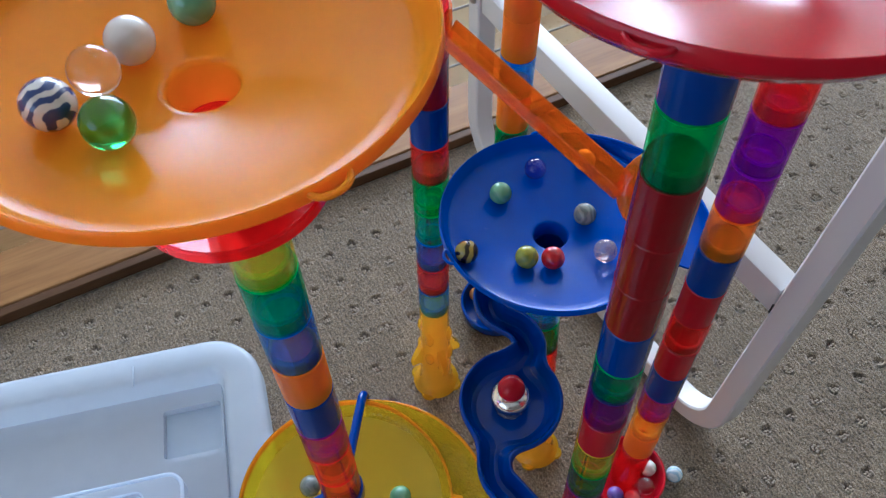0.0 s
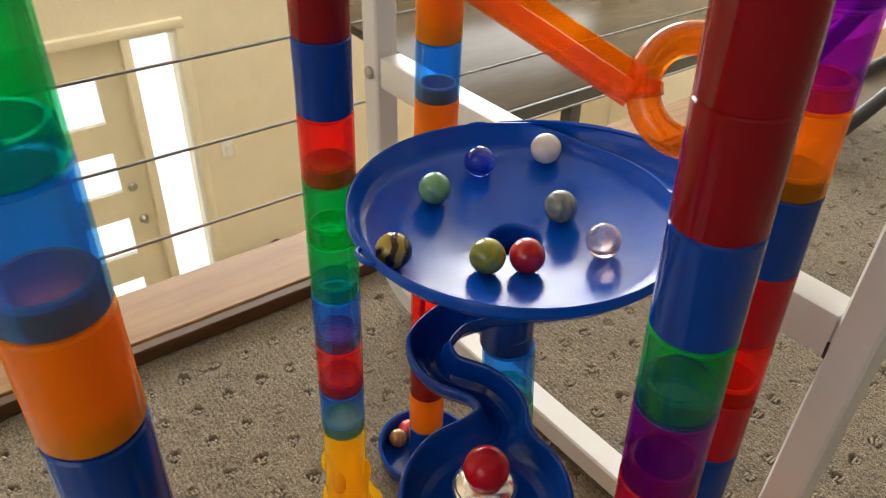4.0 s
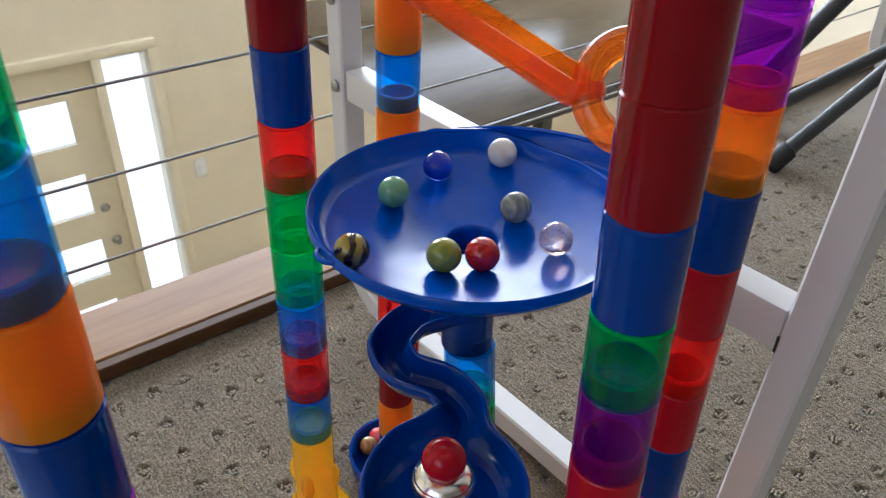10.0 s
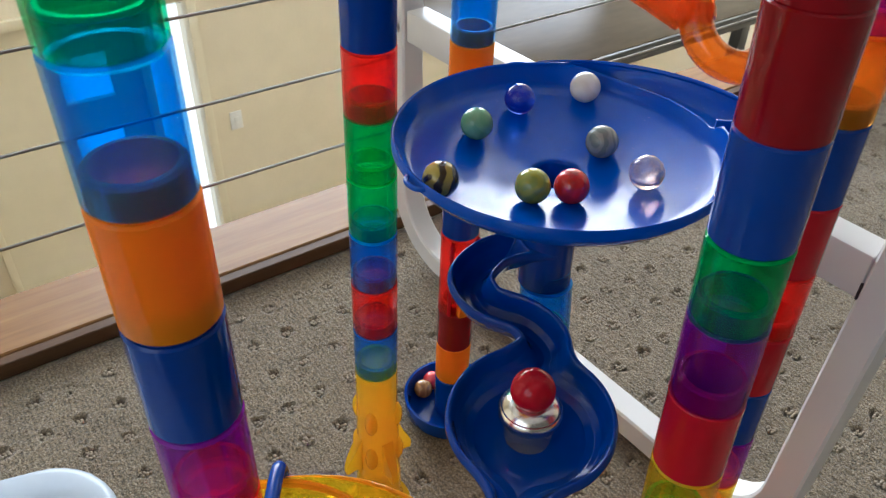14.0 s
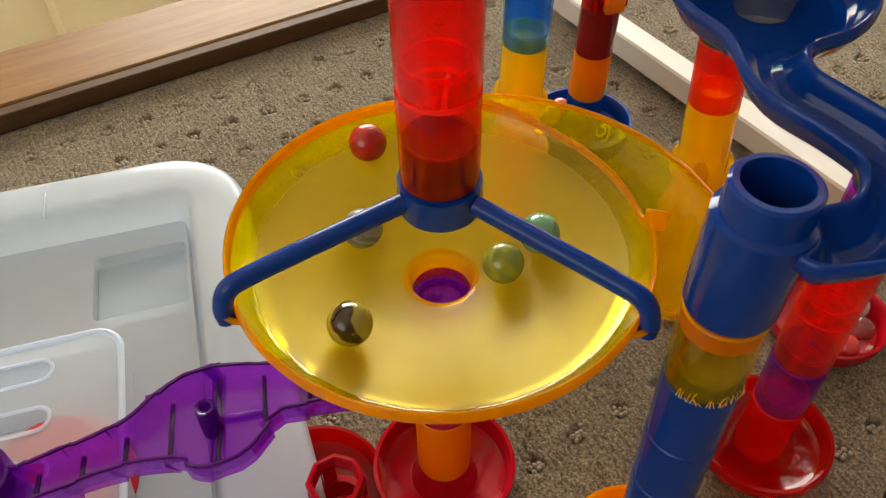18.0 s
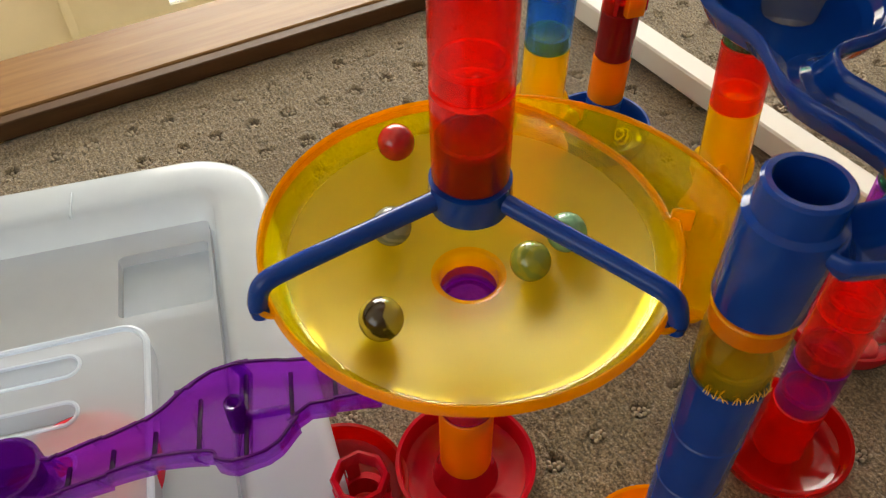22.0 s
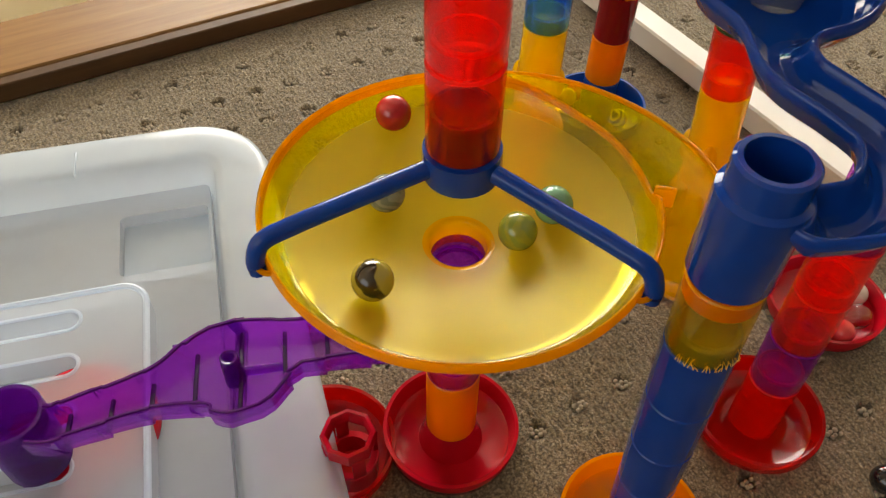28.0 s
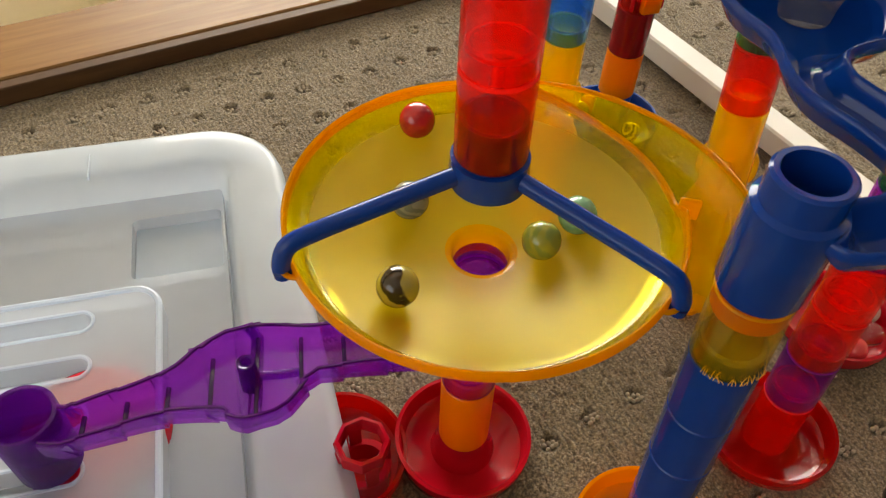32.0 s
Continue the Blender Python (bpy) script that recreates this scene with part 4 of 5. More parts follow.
funnel("red", ce, 0.641, 35, "solid red funnel", True, 0.004)

# ------------------------------------------------------------------ column G
cg = column("tube_column", 0.1650, 0.344, "tall column of coloured tubes in a red dish of marbles", (-0.0073, 0.0079))
dish("red", cg, 0.0, 0.036, 0.016, "red round catch dish")
tube("red_clear", cg, 0.0036, 0.0754)
stack(cg, [0.079, 0.116, 0.153, 0.190, 0.227, 0.264, 0.301, 0.3381, 0.3755, 0.4128, 0.450, 0.487, 0.524, 0.561],
      ["orange", "yellow", "purple", "dark_blue", "red", "red_clear", "red", "dark_blue", "orange_clear", "purple", "purple", "red_clear", "dark_blue"])

# ------------------------------------------------------------------ column F and the winding track
cf = column("tube_column", 0.0025, 0.2115, "short column of blue tubes in an orange dish", (-0.035, 0.0))
dish("orange", cf, 0.0, 0.036, 0.016, "solid orange round catch dish")
tube("orange", cf, 0.0036, 0.026)
stack(cf, [0.030, 0.067, 0.104, 0.141, 0.178, 0.2155], ["dark_blue", "dark_blue", "dark_blue", "dark_blue", "yellow"])

part("collar", lathe([(RI - 0.0008, 0.0), (RT - 0.0006, 0.0), (RT - 0.0006, 0.0088), (RI - 0.0008, 0.0088)], 40), M["orange_clear_edge"], cf, "bright orange collar inside the yellow tube", pose(0, 0, 0.2064))
rnd = random.Random(11)
for k in range(26):
    a = radians(-150 + 120 * k / 25 + rnd.uniform(-3, 3))
    h, t = rnd.uniform(0.0015, 0.0048), rnd.uniform(-0.0008, 0.0008)
    p = Vector((math.cos(a) * 0.01385, math.sin(a) * 0.01385, 0.1776))
    part("fibre", sweep([p, p + Vector((t, 0.0002, h * 0.6)), p + Vector((t * 2.5, 0.0004, h))], circle(0.00016, 5)), M["fibre"], cf)

tr = thing("winding_track", Matrix.Translation((0, 0, 0)), "dark blue winding track with a round bowl in its middle", "marble run")
part("outlet_cup", lathe([(RI, 0.0), (RT, 0.0), (RT + 0.0008, 0.002), (RT + 0.0008, 0.037), (RI + 0.0014, 0.0385), (RI + 0.0014, 0.0485), (RI + 0.0004, 0.0495), (RI - 0.0014, 0.0495), (RI - 0.0014, 0.0)], 44), M["dark_blue"], tr, "", pose(-0.0052, 0.2115, 0.2165))
line = [(0.070, 0.402, 0.2765), (0.056, 0.4045, 0.276), (0.040, 0.4015, 0.2745), (0.027, 0.388, 0.273), (0.030, 0.371, 0.271), (0.046, 0.360, 0.269), (0.052, 0.346, 0.2665), (0.045, 0.333, 0.264), (0.034, 0.3075, 0.2605), (0.0225, 0.283, 0.2585),
        (0.0185, 0.269, 0.257), (0.0195, 0.2555, 0.2555), (0.029, 0.2425, 0.254), (0.037, 0.2315, 0.2515), (0.0385, 0.2215, 0.2495), (0.034, 0.2105, 0.247), (0.024, 0.2035, 0.2445), (0.009, 0.2035, 0.242)]
pts = spline(line, 8)
bowl = Vector((0.034, 0.3075, 0.2605))


def gutter_mesh(step=0.0004):
    """Winding gutter with a rolled edge: the floor and walls follow the distance to the outline."""
    line3 = np.array([tuple(p) for p in pts])
    t = np.linspace(0, len(line3) - 1, 900)
    line3 = np.stack([np.interp(t, np.arange(len(pts)), line3[:, k]) for k in range(3)], -1)
    half = np.interp(t, [0, 24, 56, 80, len(pts) - 1], [0.0108, 0.0114, 0.0118, 0.0116, 0.0118])
    xs = np.arange(line3[:, 0].min() - 0.045, line3[:, 0].max() + 0.045, step)
    ys = np.arange(line3[:, 1].min() - 0.02, line3[:, 1].max() + 0.02, step)
    gx, gy = np.meshgrid(xs, ys)
    sd, zsum, wsum = np.full(gx.shape, 1.0), np.zeros(gx.shape), np.zeros(gx.shape)
    for (px, py, pz), w in zip(line3, half):
        d = np.hypot(gx - px, gy - py) - w
        sd = np.minimum(sd, d)
        e = np.exp(-np.clip(d + 0.012, 0, 0.2) / 0.004)
        zsum, wsum = zsum + e * pz, wsum + e
    base = zsum / np.maximum(wsum, 1e-12)
    disc = np.hypot(gx - bowl.x, gy - bowl.y) - 0.0356
    k = 0.011
    h = np.clip(0.5 + 0.5 * (disc - sd) / k, 0, 1)
    sd = disc * (1 - h) + sd * h - k * h * (1 - h)
    sd = np.maximum(sd, 0.0132 - np.hypot(gx + 0.0052, gy - 0.2115))
    sd = np.maximum(sd, 0.0128 - np.hypot(gx - 0.071, gy - 0.405))
    dy, dx = np.gradient(sd, step)
    mid = (sd[:-1, :-1] + sd[1:, :-1] + sd[:-1, 1:] + sd[1:, 1:]) / 4
    keep = np.argwhere(mid < 0)
    n, m = sd.shape
    ids = np.arange(n * m).reshape(n, m)
    i, j = keep[:, 0], keep[:, 1]
    quads = np.stack([ids[i, j], ids[i, j + 1], ids[i + 1, j + 1], ids[i + 1, j]], -1)
    edges = np.concatenate([quads[:, [a, (a + 1) % 4]] for a in range(4)])
    code = np.minimum(edges[:, 0], edges[:, 1]).astype(np.int64) * n * m + np.maximum(edges[:, 0], edges[:, 1])
    _, first, count = np.unique(code, return_index=True, return_counts=True)
    border = edges[first[count == 1]]
    onb = np.zeros(n * m, bool)
    onb[border.ravel()] = True
    move = np.where(onb.reshape(n, m), sd, 0.0)
    g = np.maximum(np.hypot(dx, dy), 0.2)
    px, py = gx - move * dx / g, gy - move * dy / g
    deep = np.where(onb.reshape(n, m), 0.0, np.maximum(-sd, 0.0))
    top = base + np.interp(deep, [0, 0.0006, 0.0014, 0.0022, 0.0028, 0.0034, 0.0044, 0.0060, 0.0085, 0.0120], [0.0070, 0.0084, 0.0090, 0.0086, 0.0074, 0.0058, 0.0030, 0.0002, -0.0024, -0.0038])
    low = base + np.interp(deep, [0, 0.0006, 0.0022, 0.0042, 0.0070, 0.0120], [0.0052, 0.0040, 0.0012, -0.0022, -0.0046, -0.0058])
    used = np.unique(quads)
    to = np.full(n * m, -1)
    to[used] = np.arange(len(used))
    flat = np.stack([px.ravel()[used], py.ravel()[used]], -1)
    co = np.concatenate([np.column_stack([flat, top.ravel()[used]]), np.column_stack([flat, low.ravel()[used]])])
    q, b = to[quads], to[border]
    k = len(used)
    skirt = np.stack([b[:, 1], b[:, 0], b[:, 0] + k, b[:, 1] + k], -1)
    me = bpy.data.meshes.new("gutter")
    me.from_pydata(co.tolist(), [], np.concatenate([q, q[:, ::-1] + k, skirt]).tolist())
    me.materials.append(M["dark_blue"])
    me.polygons.foreach_set("use_smooth", [True] * len(me.polygons))
    me.set_sharp_from_angle(angle=radians(65))
    return me


shared("gutter", gutter_mesh(), tr, Matrix.Identity(4))
bump = thing("spring_bumper", Matrix.Translation((0.0335, 0.3080, 0.2563)), "red ball on a silver ring in the track's bowl", "marble run")
part("foot", lathe([(0.0, 0.0), (0.0100, 0.0), (0.0104, 0.0060), (0.0118, 0.0115), (0.0114, 0.0125), (0.0, 0.0125)], 36, False), M["bumper_clear"], bump, "smoky clear foot")
part("ring", lathe([(0.0, 0.0126), (0.0124, 0.0126), (0.0133, 0.0138), (0.0134, 0.0168), (0.0124, 0.0182), (0.0, 0.0184)], 40, False), M["silver"], bump, "shiny silver ring")
part("dome", lathe([(0.0118, 0.0184), (0.0108, 0.0200), (0.0080, 0.0216), (0.0, 0.0226)], 32, False), M["silver"], bump)
part("ball", lathe([(0.0092 * math.sin(math.pi * k / 18), 0.0275 - 0.0092 * math.cos(math.pi * k / 18)) for k in range(19)], 32, False), M["red"], bump, "glossy red ball")

# ------------------------------------------------------------------ orange ramp
rp = thing("orange_ramp", Matrix.Translation((0, 0, 0)), "clear orange ramp with a looped end", "marble run")
part("collar", lathe([(RT + 0.0002, 0.0), (RT + 0.0022, 0.0), (RT + 0.0022, 0.022), (RT + 0.0002, 0.022)], 40), M["ramp_orange"], rp, "", pose(-0.0088, 0.4602, 0.456))
a, b = Vector((0.002, 0.450, 0.4655)), Vector((0.0985, 0.3655, 0.4125))
gut = [(-0.0078, 0.0070), (-0.0066, 0.0070), (-0.0062, -0.001), (-0.004, -0.0035), (0.004, -0.0035), (0.0062, -0.001), (0.0066, 0.0070), (0.0078, 0.0070), (0.0076, -0.002), (0.005, -0.0050), (-0.005, -0.0050), (-0.0076, -0.002)]
part("gutter", sweep([a + (b - a) * k / 8 for k in range(9)], gut), M["ramp_orange"], rp, angle=30)
ring_c = Vector((0.1195, 0.3605, 0.4135))
ax_u, ax_v = Vector((-0.972, 0.235, 0.0)), Vector((0.13, 0.54, 0.83)).normalized()
loop = [ring_c + ax_u * 0.0185 * math.cos(t) + ax_v * 0.0195 * math.sin(t) for t in [radians(-140 + 280 * k / 40) for k in range(41)]]
part("loop_collar", sweep(loop[19:22], circle(0.0075, 16)), M["ramp_orange"], rp)
part("loop", sweep(loop, circle(0.0064, 16)), M["ramp_orange"], rp)

# ------------------------------------------------------------------ spare pieces on the carpet
sp = thing("spare_dish", Matrix.Translation((-0.1545, 0.268, 0)), "spare clear red dish on the carpet", "marble run")
dish("dish_red", sp, 0.0, 0.036, 0.016, "red round dish")
cage = thing("slotted_cup", pose(-0.1406, 0.2484, 0.0226), "red slotted tube standing on the edge of the milky lid", "marble run")
part("lower_ring", lathe([(RI - 0.001, 0.0), (RT, 0.0), (RT + 0.0004, 0.0145), (RT - 0.0004, 0.0155), (RI - 0.001, 0.0155)], 40), M["red"], cage)
part("upper_ring", lathe([(RI - 0.0005, 0.030), (RT + 0.0002, 0.030), (RT + 0.0006, 0.0368), (RT - 0.0002, 0.0383), (RI + 0.0006, 0.0385), (RI - 0.0004, 0.0372)], 8), M["red"], cage)
for k in range(4):
    part("bar", box(0.0024, 0.0068, 0.0165, 0.0005), M["red"], cage, "", pose(0, 0, 0, 0, 0, 90 * k + 20) @ pose(0.0125, 0, 0.0145))

# ------------------------------------------------------------------ storage tub
tub = thing("storage_tub", pose(-0.2, 0.36, 0.0, 0, 0, 9), "shallow milky plastic storage tub lid on the carpet", "storage tub")


def rounded(x0, y0, x1, y1, r, n=8):
    out = []
    for cx, cy, a0 in ((x1 - r, y1 - r, 0), (x0 + r, y1 - r, 90), (x0 + r, y0 + r, 180), (x1 - r, y0 + r, 270)):
        for k in range(n + 1):
            a = radians(a0 + 90 * k / n)
            out.append((cx + r * math.cos(a), cy + r * math.sin(a)))
    return out


def shell(levels, bm=None):
    bm = bm or bmesh.new()
    rings = [[bm.verts.new((x, y, z)) for x, y in pts] for pts, z in levels]
    for a, b in zip(rings, rings[1:]):
        n = len(a)
        for i in range(n):
            bm.faces.new((a[i], a[(i + 1) % n], b[(i + 1) % n], b[i]))
    bm.faces.new(rings[-1])
    bm.faces.new(rings[0][::-1])
    return bm


X0, Y0, X1, Y1, TZ = -0.52, -0.36, 0.0205, 0.1485, 0.053


def inset(d):
    return rounded(X0 + d, Y0 + d, X1 - d, Y1 - d, max(0.012, 0.050 - d))


lid = part("body", shell([(inset(0.045), 0.0), (inset(0.040), 0.020), (inset(0.004), 0.0205), (inset(-0.0035), 0.0225), (inset(-0.0032), TZ - 0.010), (inset(-0.0010), TZ - 0.0035), (inset(0.0018), TZ - 0.0008), (inset(0.005), TZ), (inset(0.027), TZ), (inset(0.030), TZ - 0.0012), (inset(0.0335), TZ - 0.005), (inset(0.037), 0.024), (inset(0.040), 0.0205)]), M["tub"], tub, angle=35)
lid.data.materials.append(M["tub_thin"])
for face in lid.data.polygons:
    face.material_index = int(abs(face.normal.z) > 0.9 and face.center.z < 0.0207)
for v in lid.data.vertices:
    if v.co.x > X1 - 0.020 and v.co.z > 0.0202:
        out = max(0.0, 0.085 - v.co.y)
        v.co.x += 0.021 * min(1.0, out / 0.16) ** 0.7 * min(1.0, (v.co.x - X1 + 0.020) / 0.014)


def pierced(outer, holes, top, bottom):
    """A raised panel with openings: walls round the outline and down each opening."""
    bm = bmesh.new()
    edges, loops = [], []
    for pts in [outer] + holes:
        vs = [bm.verts.new((x, y, top)) for x, y in pts]
        loops.append(vs)
        edges += [bm.edges.new((vs[i], vs[(i + 1) % len(vs)])) for i in range(len(vs))]
    bmesh.ops.triangle_fill(bm, edges=edges, use_beauty=True, use_dissolve=False)
    for vs in loops:
        low = [bm.verts.new((v.co.x, v.co.y, bottom)) for v in vs]
        n = len(vs)
        for i in range(n):
            bm.faces.new((vs[i], vs[(i + 1) % n], low[(i + 1) % n], low[i]))
    return bm


slots = [rounded(-0.34, y - 0.0072, -0.094, y + 0.0072, 0.0071) for y in (-0.0045, -0.0355, -0.0670, -0.0980)]
part("raised_panel", pierced(rounded(-0.46, -0.28, -0.0565, 0.0155, 0.016), slots, 0.0475, 0.0312), M["tub_thin"], tub, angle=35)
part("panel_lip", sweep([(x, y, 0.0475) for x, y in rounded(-0.458, -0.278, -0.0580, 0.0140, 0.015)], circle(0.0020, 8), closed=True), M["tub"], tub)
for hole in slots:
    part("slot_lip", sweep([(x, y, 0.0473) for x, y in hole], circle(0.0013, 6), closed=True), M["tub"], tub)
part("shelf", pierced(rounded(-0.482, -0.318, -0.0195, 0.1085, 0.004), [rounded(-0.0785, 0.0365, -0.0215, 0.0890, 0.004)], 0.0310, 0.0208), M["tub_thin"], tub, angle=35)
part("pocket_floor", box(0.0560, 0.0515, 0.0012, 0.0004), M["tub"], tub, "", pose(-0.0500, 0.06275, 0.0210))
part("rim_rib", box(0.0016, 0.024, 0.0040, 0.0008), M["tub"], tub, "", pose(-0.102, 0.1240, TZ - 0.0030))

# pieces kept under the lid, showing through it
for x, y, turn, label in ((-0.2800, 0.2760, 0, "spare red dish under the milky lid"), (-0.1830, 0.3560, 40, "small red piece under the rim of the milky lid")):
    piece = thing("spare_dish", pose(x, y, 0.0470 if turn == 0 else 0.0005, 180 if turn == 0 else 0, 0, turn), label, "marble run")
    dish("red", piece, 0.0, 0.037 if turn == 0 else 0.012, 0.0155 if turn == 0 else 0.0195, "red round dish")

# ------------------------------------------------------------------ white steel frame
fr = thing("table_frame", Matrix.Translation((0, 0, 0)), "white powder-coated steel sled leg of a table", "table leg")
P0 = Vector((0.0635, 0.791, 0))
d = Vector((0.4251, -0.9051, 0)).normalized()
P1 = P0 + d * 0.4650
PB = P0 + d * 0.4550
leg = [P0 + Vector((0, 0, 0.95)), P0 + Vector((0, 0, 0.10))]
leg += [P0 + d * (0.07 * (1 - math.cos(t))) + Vector((0, 0, 0.0155 + 0.07 * (1 - math.sin(t)))) for t in [radians(10 * k) for k in range(1, 10)]]
leg += [PB - d * (0.055 * (1 - math.sin(t))) + Vector((0, 0, 0.0155 + 0.055 * (1 - math.cos(t)))) for t in [radians(10 * k) for k in range(0, 10)]]
leg += [P1 + d * 0.012 + Vector((0, 0, 0.70))]
sq = [(-0.0110, -0.0100), (-0.0092, -0.0118), (0.0092, -0.0118), (0.0110, -0.0100), (0.0110, 0.0100), (0.0092, 0.0118), (-0.0092, 0.0118), (-0.0110, 0.0100)]
side_v = d.cross(Vector((0, 0, 1)))
part("sled", sweep(leg, sq, up=side_v), M["white_steel"], fr, angle=30)
mid = (P0 + P1) / 2
part("crossbar", box((P1 - P0).length - 0.03, 0.022, 0.029, 0.002), M["white_steel"], fr, "", Matrix.Translation((mid.x, mid.y, 0.2395)) @ pose(0, 0, 0, 0, 0, math.degrees(math.atan2(d.y, d.x))))
part("joint_gap", box(0.0015, 0.0224, 0.0110), M["black"], fr, "black gap at the welded joint", Matrix.Translation((P1.x - d.x * 0.0150, P1.y - d.y * 0.0150, 0.2393)) @ pose(0, 0, 0, 0, 0, math.degrees(math.atan2(d.y, d.x))))
for z in (0.250, 0.33):
    part("bolt", lathe([(0.0, 0.0), (0.006, 0.0), (0.0058, 0.002), (0.004, 0.0034), (0.0, 0.004)], 16, False), M["steel"], fr, "", Matrix.Translation((P0.x - 0.011, P0.y - 0.006, z)) @ pose(0, 0, 0, 90, 0, -66))

# ------------------------------------------------------------------ black folding stand
st = thing("folding_stand", Matrix.Translation((0.70, 0.965, 0)), "charcoal steel tube stand with rubber feet", "stand")
part("leg", sweep([(0.0, 0.0, 0.012), (0.16, 0.035, 0.11), (0.62, 0.135, 0.40)], circle(0.011, 14)), M["charcoal"], st)
part("rubber_foot", lathe([(0.0, 0.0), (0.0145, 0.0), (0.0155, 0.004), (0.0150, 0.040), (0.0115, 0.044), (0.0, 0.044)], 24, False), M["black"], st, "", pose(-0.012, -0.003, 0.004, 0, 58, 12))
part("leg", sweep([(0.04, 0.135, 0.012), (0.225, 0.135, 0.094), (0.60, 0.135, 0.262)], circle(0.011, 14)), M["charcoal"], st)
part("leg", sweep([(-0.015, 0.135, 0.0125), (0.16, 0.135, 0.21), (0.50, 0.135, 0.60)], circle(0.0135, 14)), M["charcoal"], st)

# second leg frame of the same table
f2 = copy_thing(fr, Matrix.Translation((1.02, 0.46, 0.0)))
tagged(f2, "white powder-coated steel sled leg of a table farther off")

# ------------------------------------------------------------------ marbles
FPROF = [(0.0118, -0.0236), (0.0150, -0.0213), (0.02, -0.0203), (0.03, -0.0185), (0.047, -0.0150), (0.064, -0.0124), (0.0694, -0.0113), (0.072, -0.0100)]
BALLS = {}


def marble(kind, x, y, z, label, r=0.008):
    if kind not in BALLS:
        bm = bmesh.new()
        bmesh.ops.create_uvsphere(bm, u_segments=36, v_segments=20, radius=r)
        BALLS[kind] = mesh_of("marble", bm, M["m_" + kind], angle=180)
    ob = new("marble", BALLS[kind])
    ob.matrix_world = pose(x, y, z, 40 + 70 * math.sin(x * 913), 60 * math.sin(y * 517), 300 * x)
    return tagged(ob, label, "marble", "marbles")


def in_funnel(kind, cx, cy, rim, r, deg, label, where, deep=0.0):
    slope = 0.0
    for (r0, z0), (r1, z1) in zip(FPROF, FPROF[1:]):
        if r0 <= r <= r1:
            h, slope = z0 + (z1 - z0) * (r - r0) / (r1 - r0), (z1 - z0) / (r1 - r0)
    h, slope = h - deep * max(0.0, (FR - 0.0076 - r) / (FR - 0.0194)), slope + deep / (FR - 0.0194)
    a = radians(deg)
    return marble(kind, cx + r * math.cos(a), cy + r * math.sin(a), rim + h + 0.0080 * math.sqrt(1 + slope * slope) - 0.0001, label + " lying in the " + where)


for kind, r, deg, label in (("tiger", 0.0655, -159.6, "yellow and black striped glass marble"), ("green", 0.044, 137.8, "pale green marble"), ("blue", 0.0501, 95.7, "clear blue glass marble"),
                            ("white", 0.0625, 59.7, "white marble"), ("grey", 0.0259, 19.1, "grey-green marble"), ("pink", 0.0415, -40.0, "clear peach glass marble"),
                            ("red", 0.028, -97.2, "red marble"), ("olive", 0.0338, -128.6, "olive green marble")):
    in_funnel(kind, 0.071, 0.405, 0.344, r, deg, label, "blue funnel")
for kind, r, deg, label in (("tiger", 0.0485, -137.0, "yellow and black striped glass marble"), ("olive", 0.0238, -14.9, "olive green marble"), ("green", 0.0387, 4.0, "pale green marble"),
                            ("grey", 0.0330, 150.0, "grey-green marble"), ("red", 0.062, 112.0, "red marble")):
    in_funnel(kind, -0.0864, 0.2724, 0.199, r, deg, label, "yellow funnel", 0.0070)
for kind, r, deg, label in (("bluewhite", 0.0441, -150.6, "blue and white swirled marble"), ("clear", 0.0301, -172.2, "clear glass marble with a ribbon"), ("emerald", 0.0355, -125.5, "clear green glass marble"),
                            ("white", 0.0244, 153.2, "white marble"), ("green", 0.029, 98.1, "pale green marble")):
    in_funnel(kind, -0.0872, 0.2698, 0.6125, r, deg, label, "orange funnel")
for kind, x, y, label in (("brown", 0.0385, 0.5650, "brown marble"), ("coral", 0.0480, 0.5735, "coral red marble"), ("cat", 0.0745, 0.5360, "clear yellow-green cat's eye marble")):
    marble(kind, x, y, 0.0118, label + " in the blue dish")
for kind, x, y, z, label in (("white", 0.1870, 0.3480, 0.0118, "white marble"), ("violet", 0.1500, 0.3240, 0.0118, "violet marble"), ("coral", 0.1655, 0.3195, 0.0118, "coral red marble"),
                             ("clear", 0.1810, 0.3300, 0.0118, "clear glass marble"), ("violet", 0.1800, 0.3625, 0.0118, "violet marble")):
    marble(kind, x, y, z, label + " in the red dish")
marble("sky", 0.2121, 0.3409, 0.0088, "pale blue swirled marble on the carpet")
marble("black", 0.1493, 0.2235, 0.0086, "black marble on the carpet")
marble("coral", 0.1668, 0.4159, 0.0088, "coral red marble on the carpet")

# ------------------------------------------------------------------ things in the hall below
con = thing("hall_cabinet", BEAM @ pose(-0.99, 3.22, -3.0), "pale pine hall cabinet against the wall", "cabinet")
part("body", box(1.02, 0.36, 0.90, 0.004), M["pine"], con)
part("tabletop", box(1.07, 0.40, 0.03, 0.004), M["pine"], con, m=pose(0, -0.01, 0.902))
for x in (-0.25, 0.25):
    leaf_ob = part("door", box(0.47, 0.018, 0.78, 0.003), M["pine"], con, m=pose(x, -0.19, 0.06))
    part("handle", box(0.012, 0.02, 0.09, 0.004), M["steel"], leaf_ob, "", pose(0.2 if x < 0 else -0.2, -0.018, 0.52))
sheet = thing("paper_sheet", BEAM @ pose(-0.65, 3.006, -2.36), "white paper with a dark drawing on the hall cabinet", "paper")
part("paper", box(0.21, 0.003, 0.21), M["paper"], sheet, smooth=False)
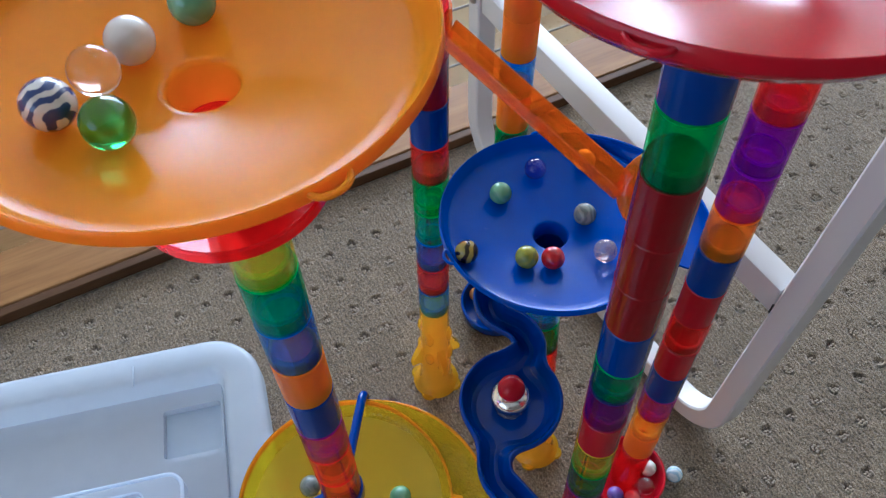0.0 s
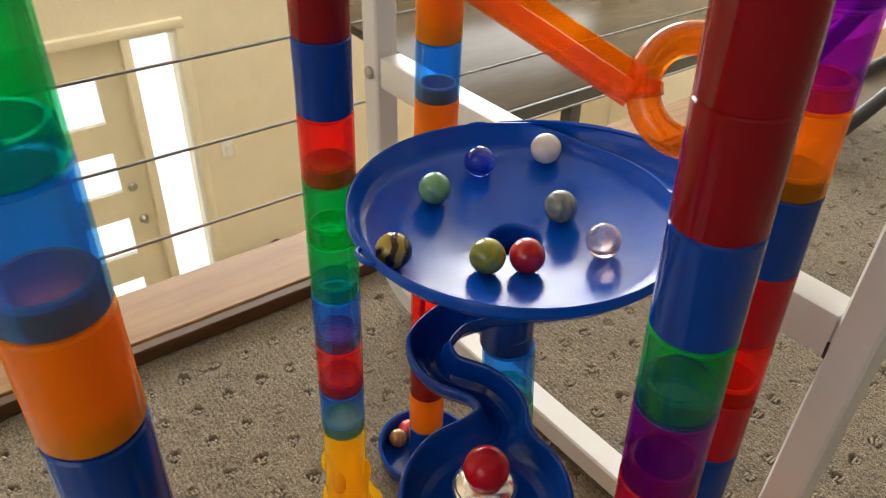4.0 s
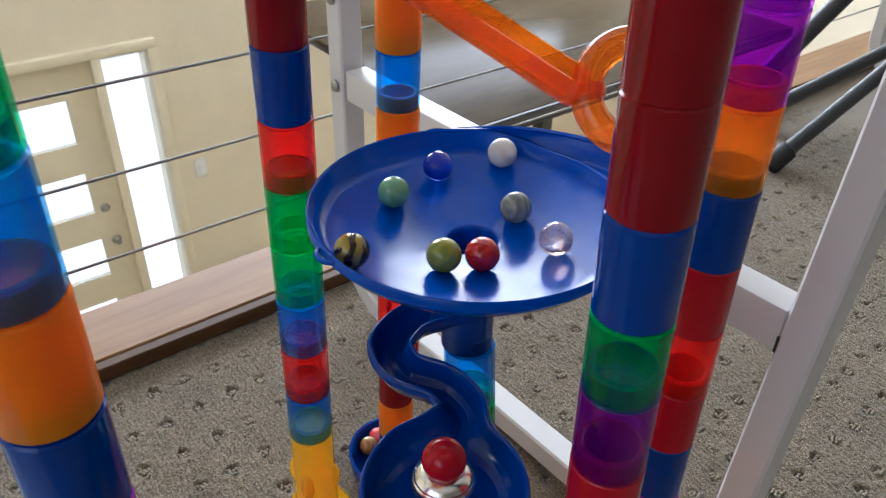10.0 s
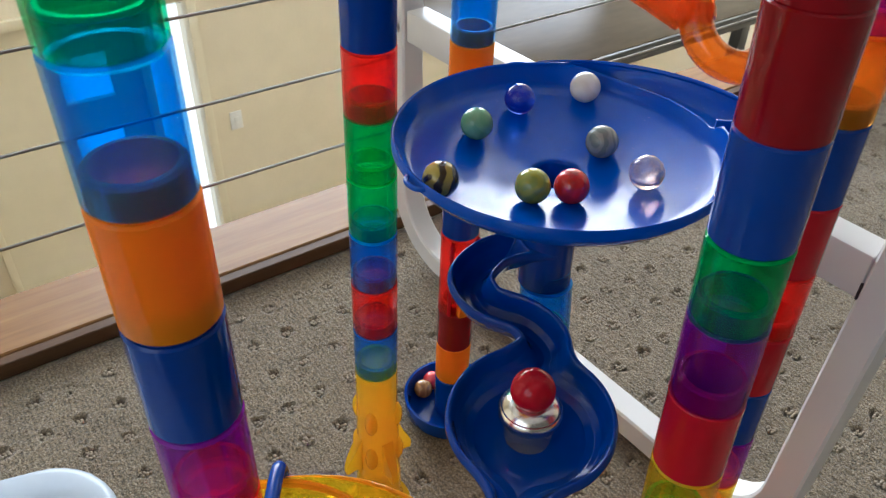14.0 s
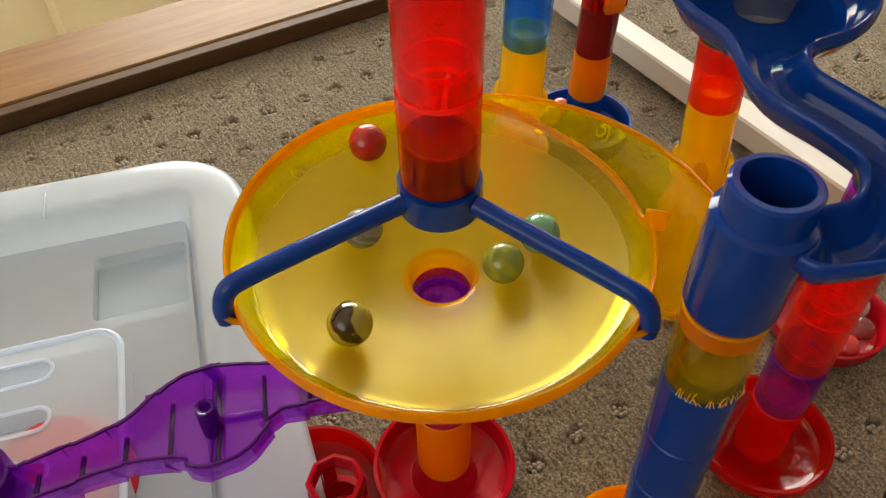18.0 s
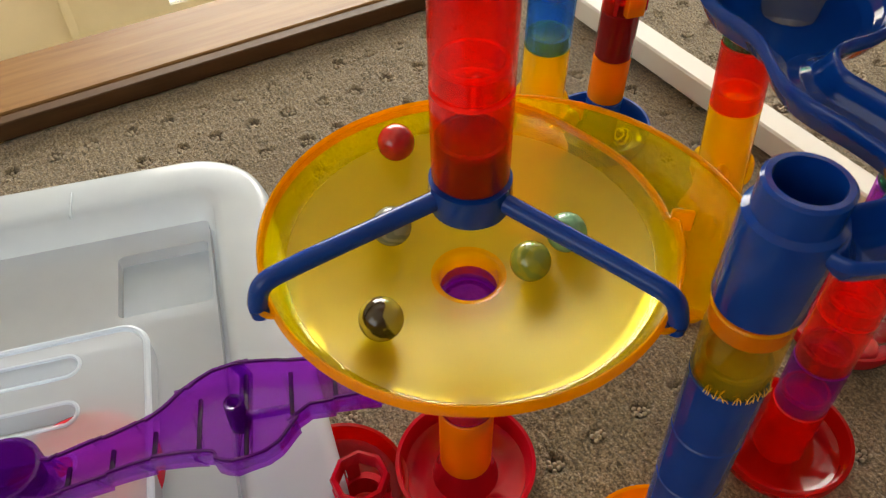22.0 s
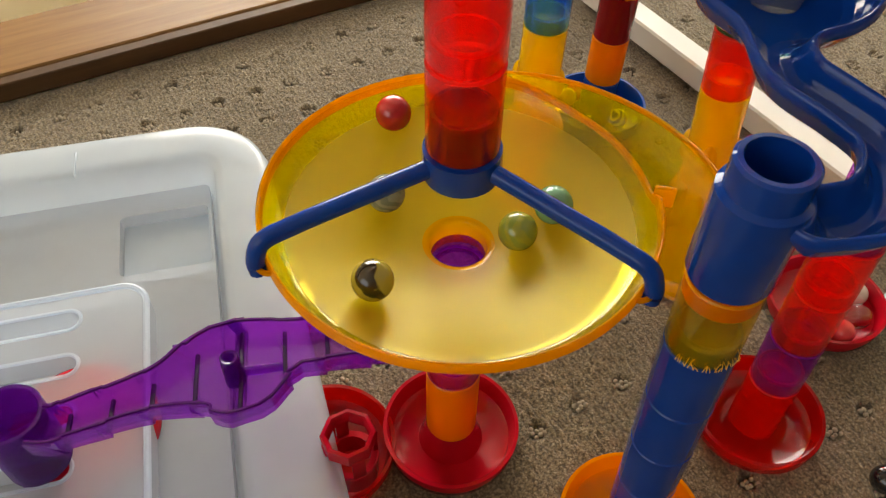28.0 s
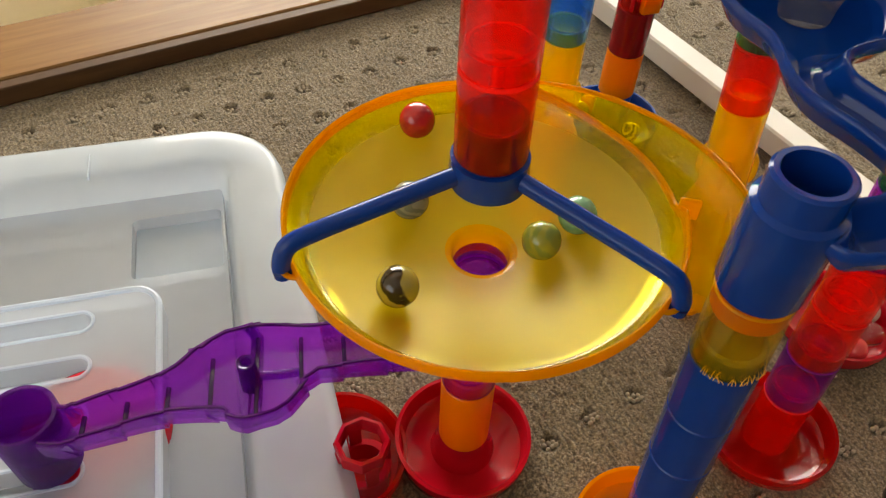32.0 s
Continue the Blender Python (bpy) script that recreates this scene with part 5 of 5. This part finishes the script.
for x, z, w, h in ((-0.02, 0.075, 0.075, 0.05), (0.025, 0.10, 0.05, 0.06), (-0.035, 0.13, 0.03, 0.02)):
    part("ink", box(w, 0.001, h, 0.0004), M["charcoal"], sheet, "", pose(x, -0.0022 - 0.0004 * (x > 0), z, 0, 12, 0), smooth=False)
pot = thing("potted_plant", BEAM @ pose(-0.70, 3.18, -2.068), "leafy green plant in a white pot", "plant")
part("pot", lathe([(0.0, 0.0), (0.05, 0.0), (0.065, 0.11), (0.058, 0.11), (0.055, 0.095), (0.0, 0.095)], 24, False), M["paper"], pot)
bm = bmesh.new()
rnd = random.Random(3)
for k in range(40):
    a, e, ln = rnd.uniform(0, 6.28), rnd.uniform(0.3, 1.3), rnd.uniform(0.12, 0.28)
    d0 = Vector((math.cos(a) * math.cos(e), math.sin(a) * math.cos(e), math.sin(e)))
    sd = Vector((-math.sin(a), math.cos(a), 0)) * 0.024
    p = [Vector((0, 0, 0.09)) + d0 * ln * t + Vector((0, 0, -0.25 * ln * t * t)) for t in (0.0, 0.35, 0.7, 1.0)]
    vs = [bm.verts.new(p[0]), bm.verts.new(p[1] - sd), bm.verts.new(p[2] - sd * 0.8), bm.verts.new(p[3]), bm.verts.new(p[2] + sd * 0.8), bm.verts.new(p[1] + sd)]
    bm.faces.new(vs)
part("leaves", bm, M["leaf"], pot)
bag = thing("backpack", BEAM @ pose(1.33, 3.39, -2.84), "lilac and black backpack hanging on the hall wall", "bag")
squash = Matrix.Diagonal((1, 0.55, 1, 1))
part("body", lathe([(0.0, 0.0), (0.15, 0.0), (0.19, 0.05), (0.18, 0.17), (0.13, 0.28), (0.07, 0.33), (0.0, 0.34)], 24, False, None, squash), M["cloth"], bag)
part("pocket", lathe([(0.0, 0.0), (0.09, 0.0), (0.11, 0.04), (0.10, 0.12), (0.05, 0.16), (0.0, 0.165)], 20, False, None, squash), M["black"], bag, "black pocket", pose(-0.13, -0.02, 0.17))
part("strap", sweep(spline([(-0.05, 0, 0.30), (-0.05, 0.02, 0.40), (0.03, 0.02, 0.42), (0.06, 0, 0.30)], 6), circle(0.012, 8)), M["black"], bag)
sack = thing("sports_bag", BEAM @ pose(-0.33, 3.34, -3.0), "black bag standing on the hall floor by the wall", "bag")


def squared(hx, hy, dx=0.0):
    return [(dx + hx * a, hy * b) for a, b in rounded(-1, -1, 1, 1, 0.35)]


part("body", shell([(squared(0.13, 0.09), 0.0), (squared(0.14, 0.10), 0.05), (squared(0.135, 0.10), 0.26), (squared(0.10, 0.07, -0.02), 0.38), (squared(0.05, 0.03, -0.03), 0.42)]), M["black"], sack)
part("stripe", box(0.02, 0.004, 0.12, 0.001), M["dark_blue"], sack, "blue stripe", pose(-0.10, -0.102, 0.18))
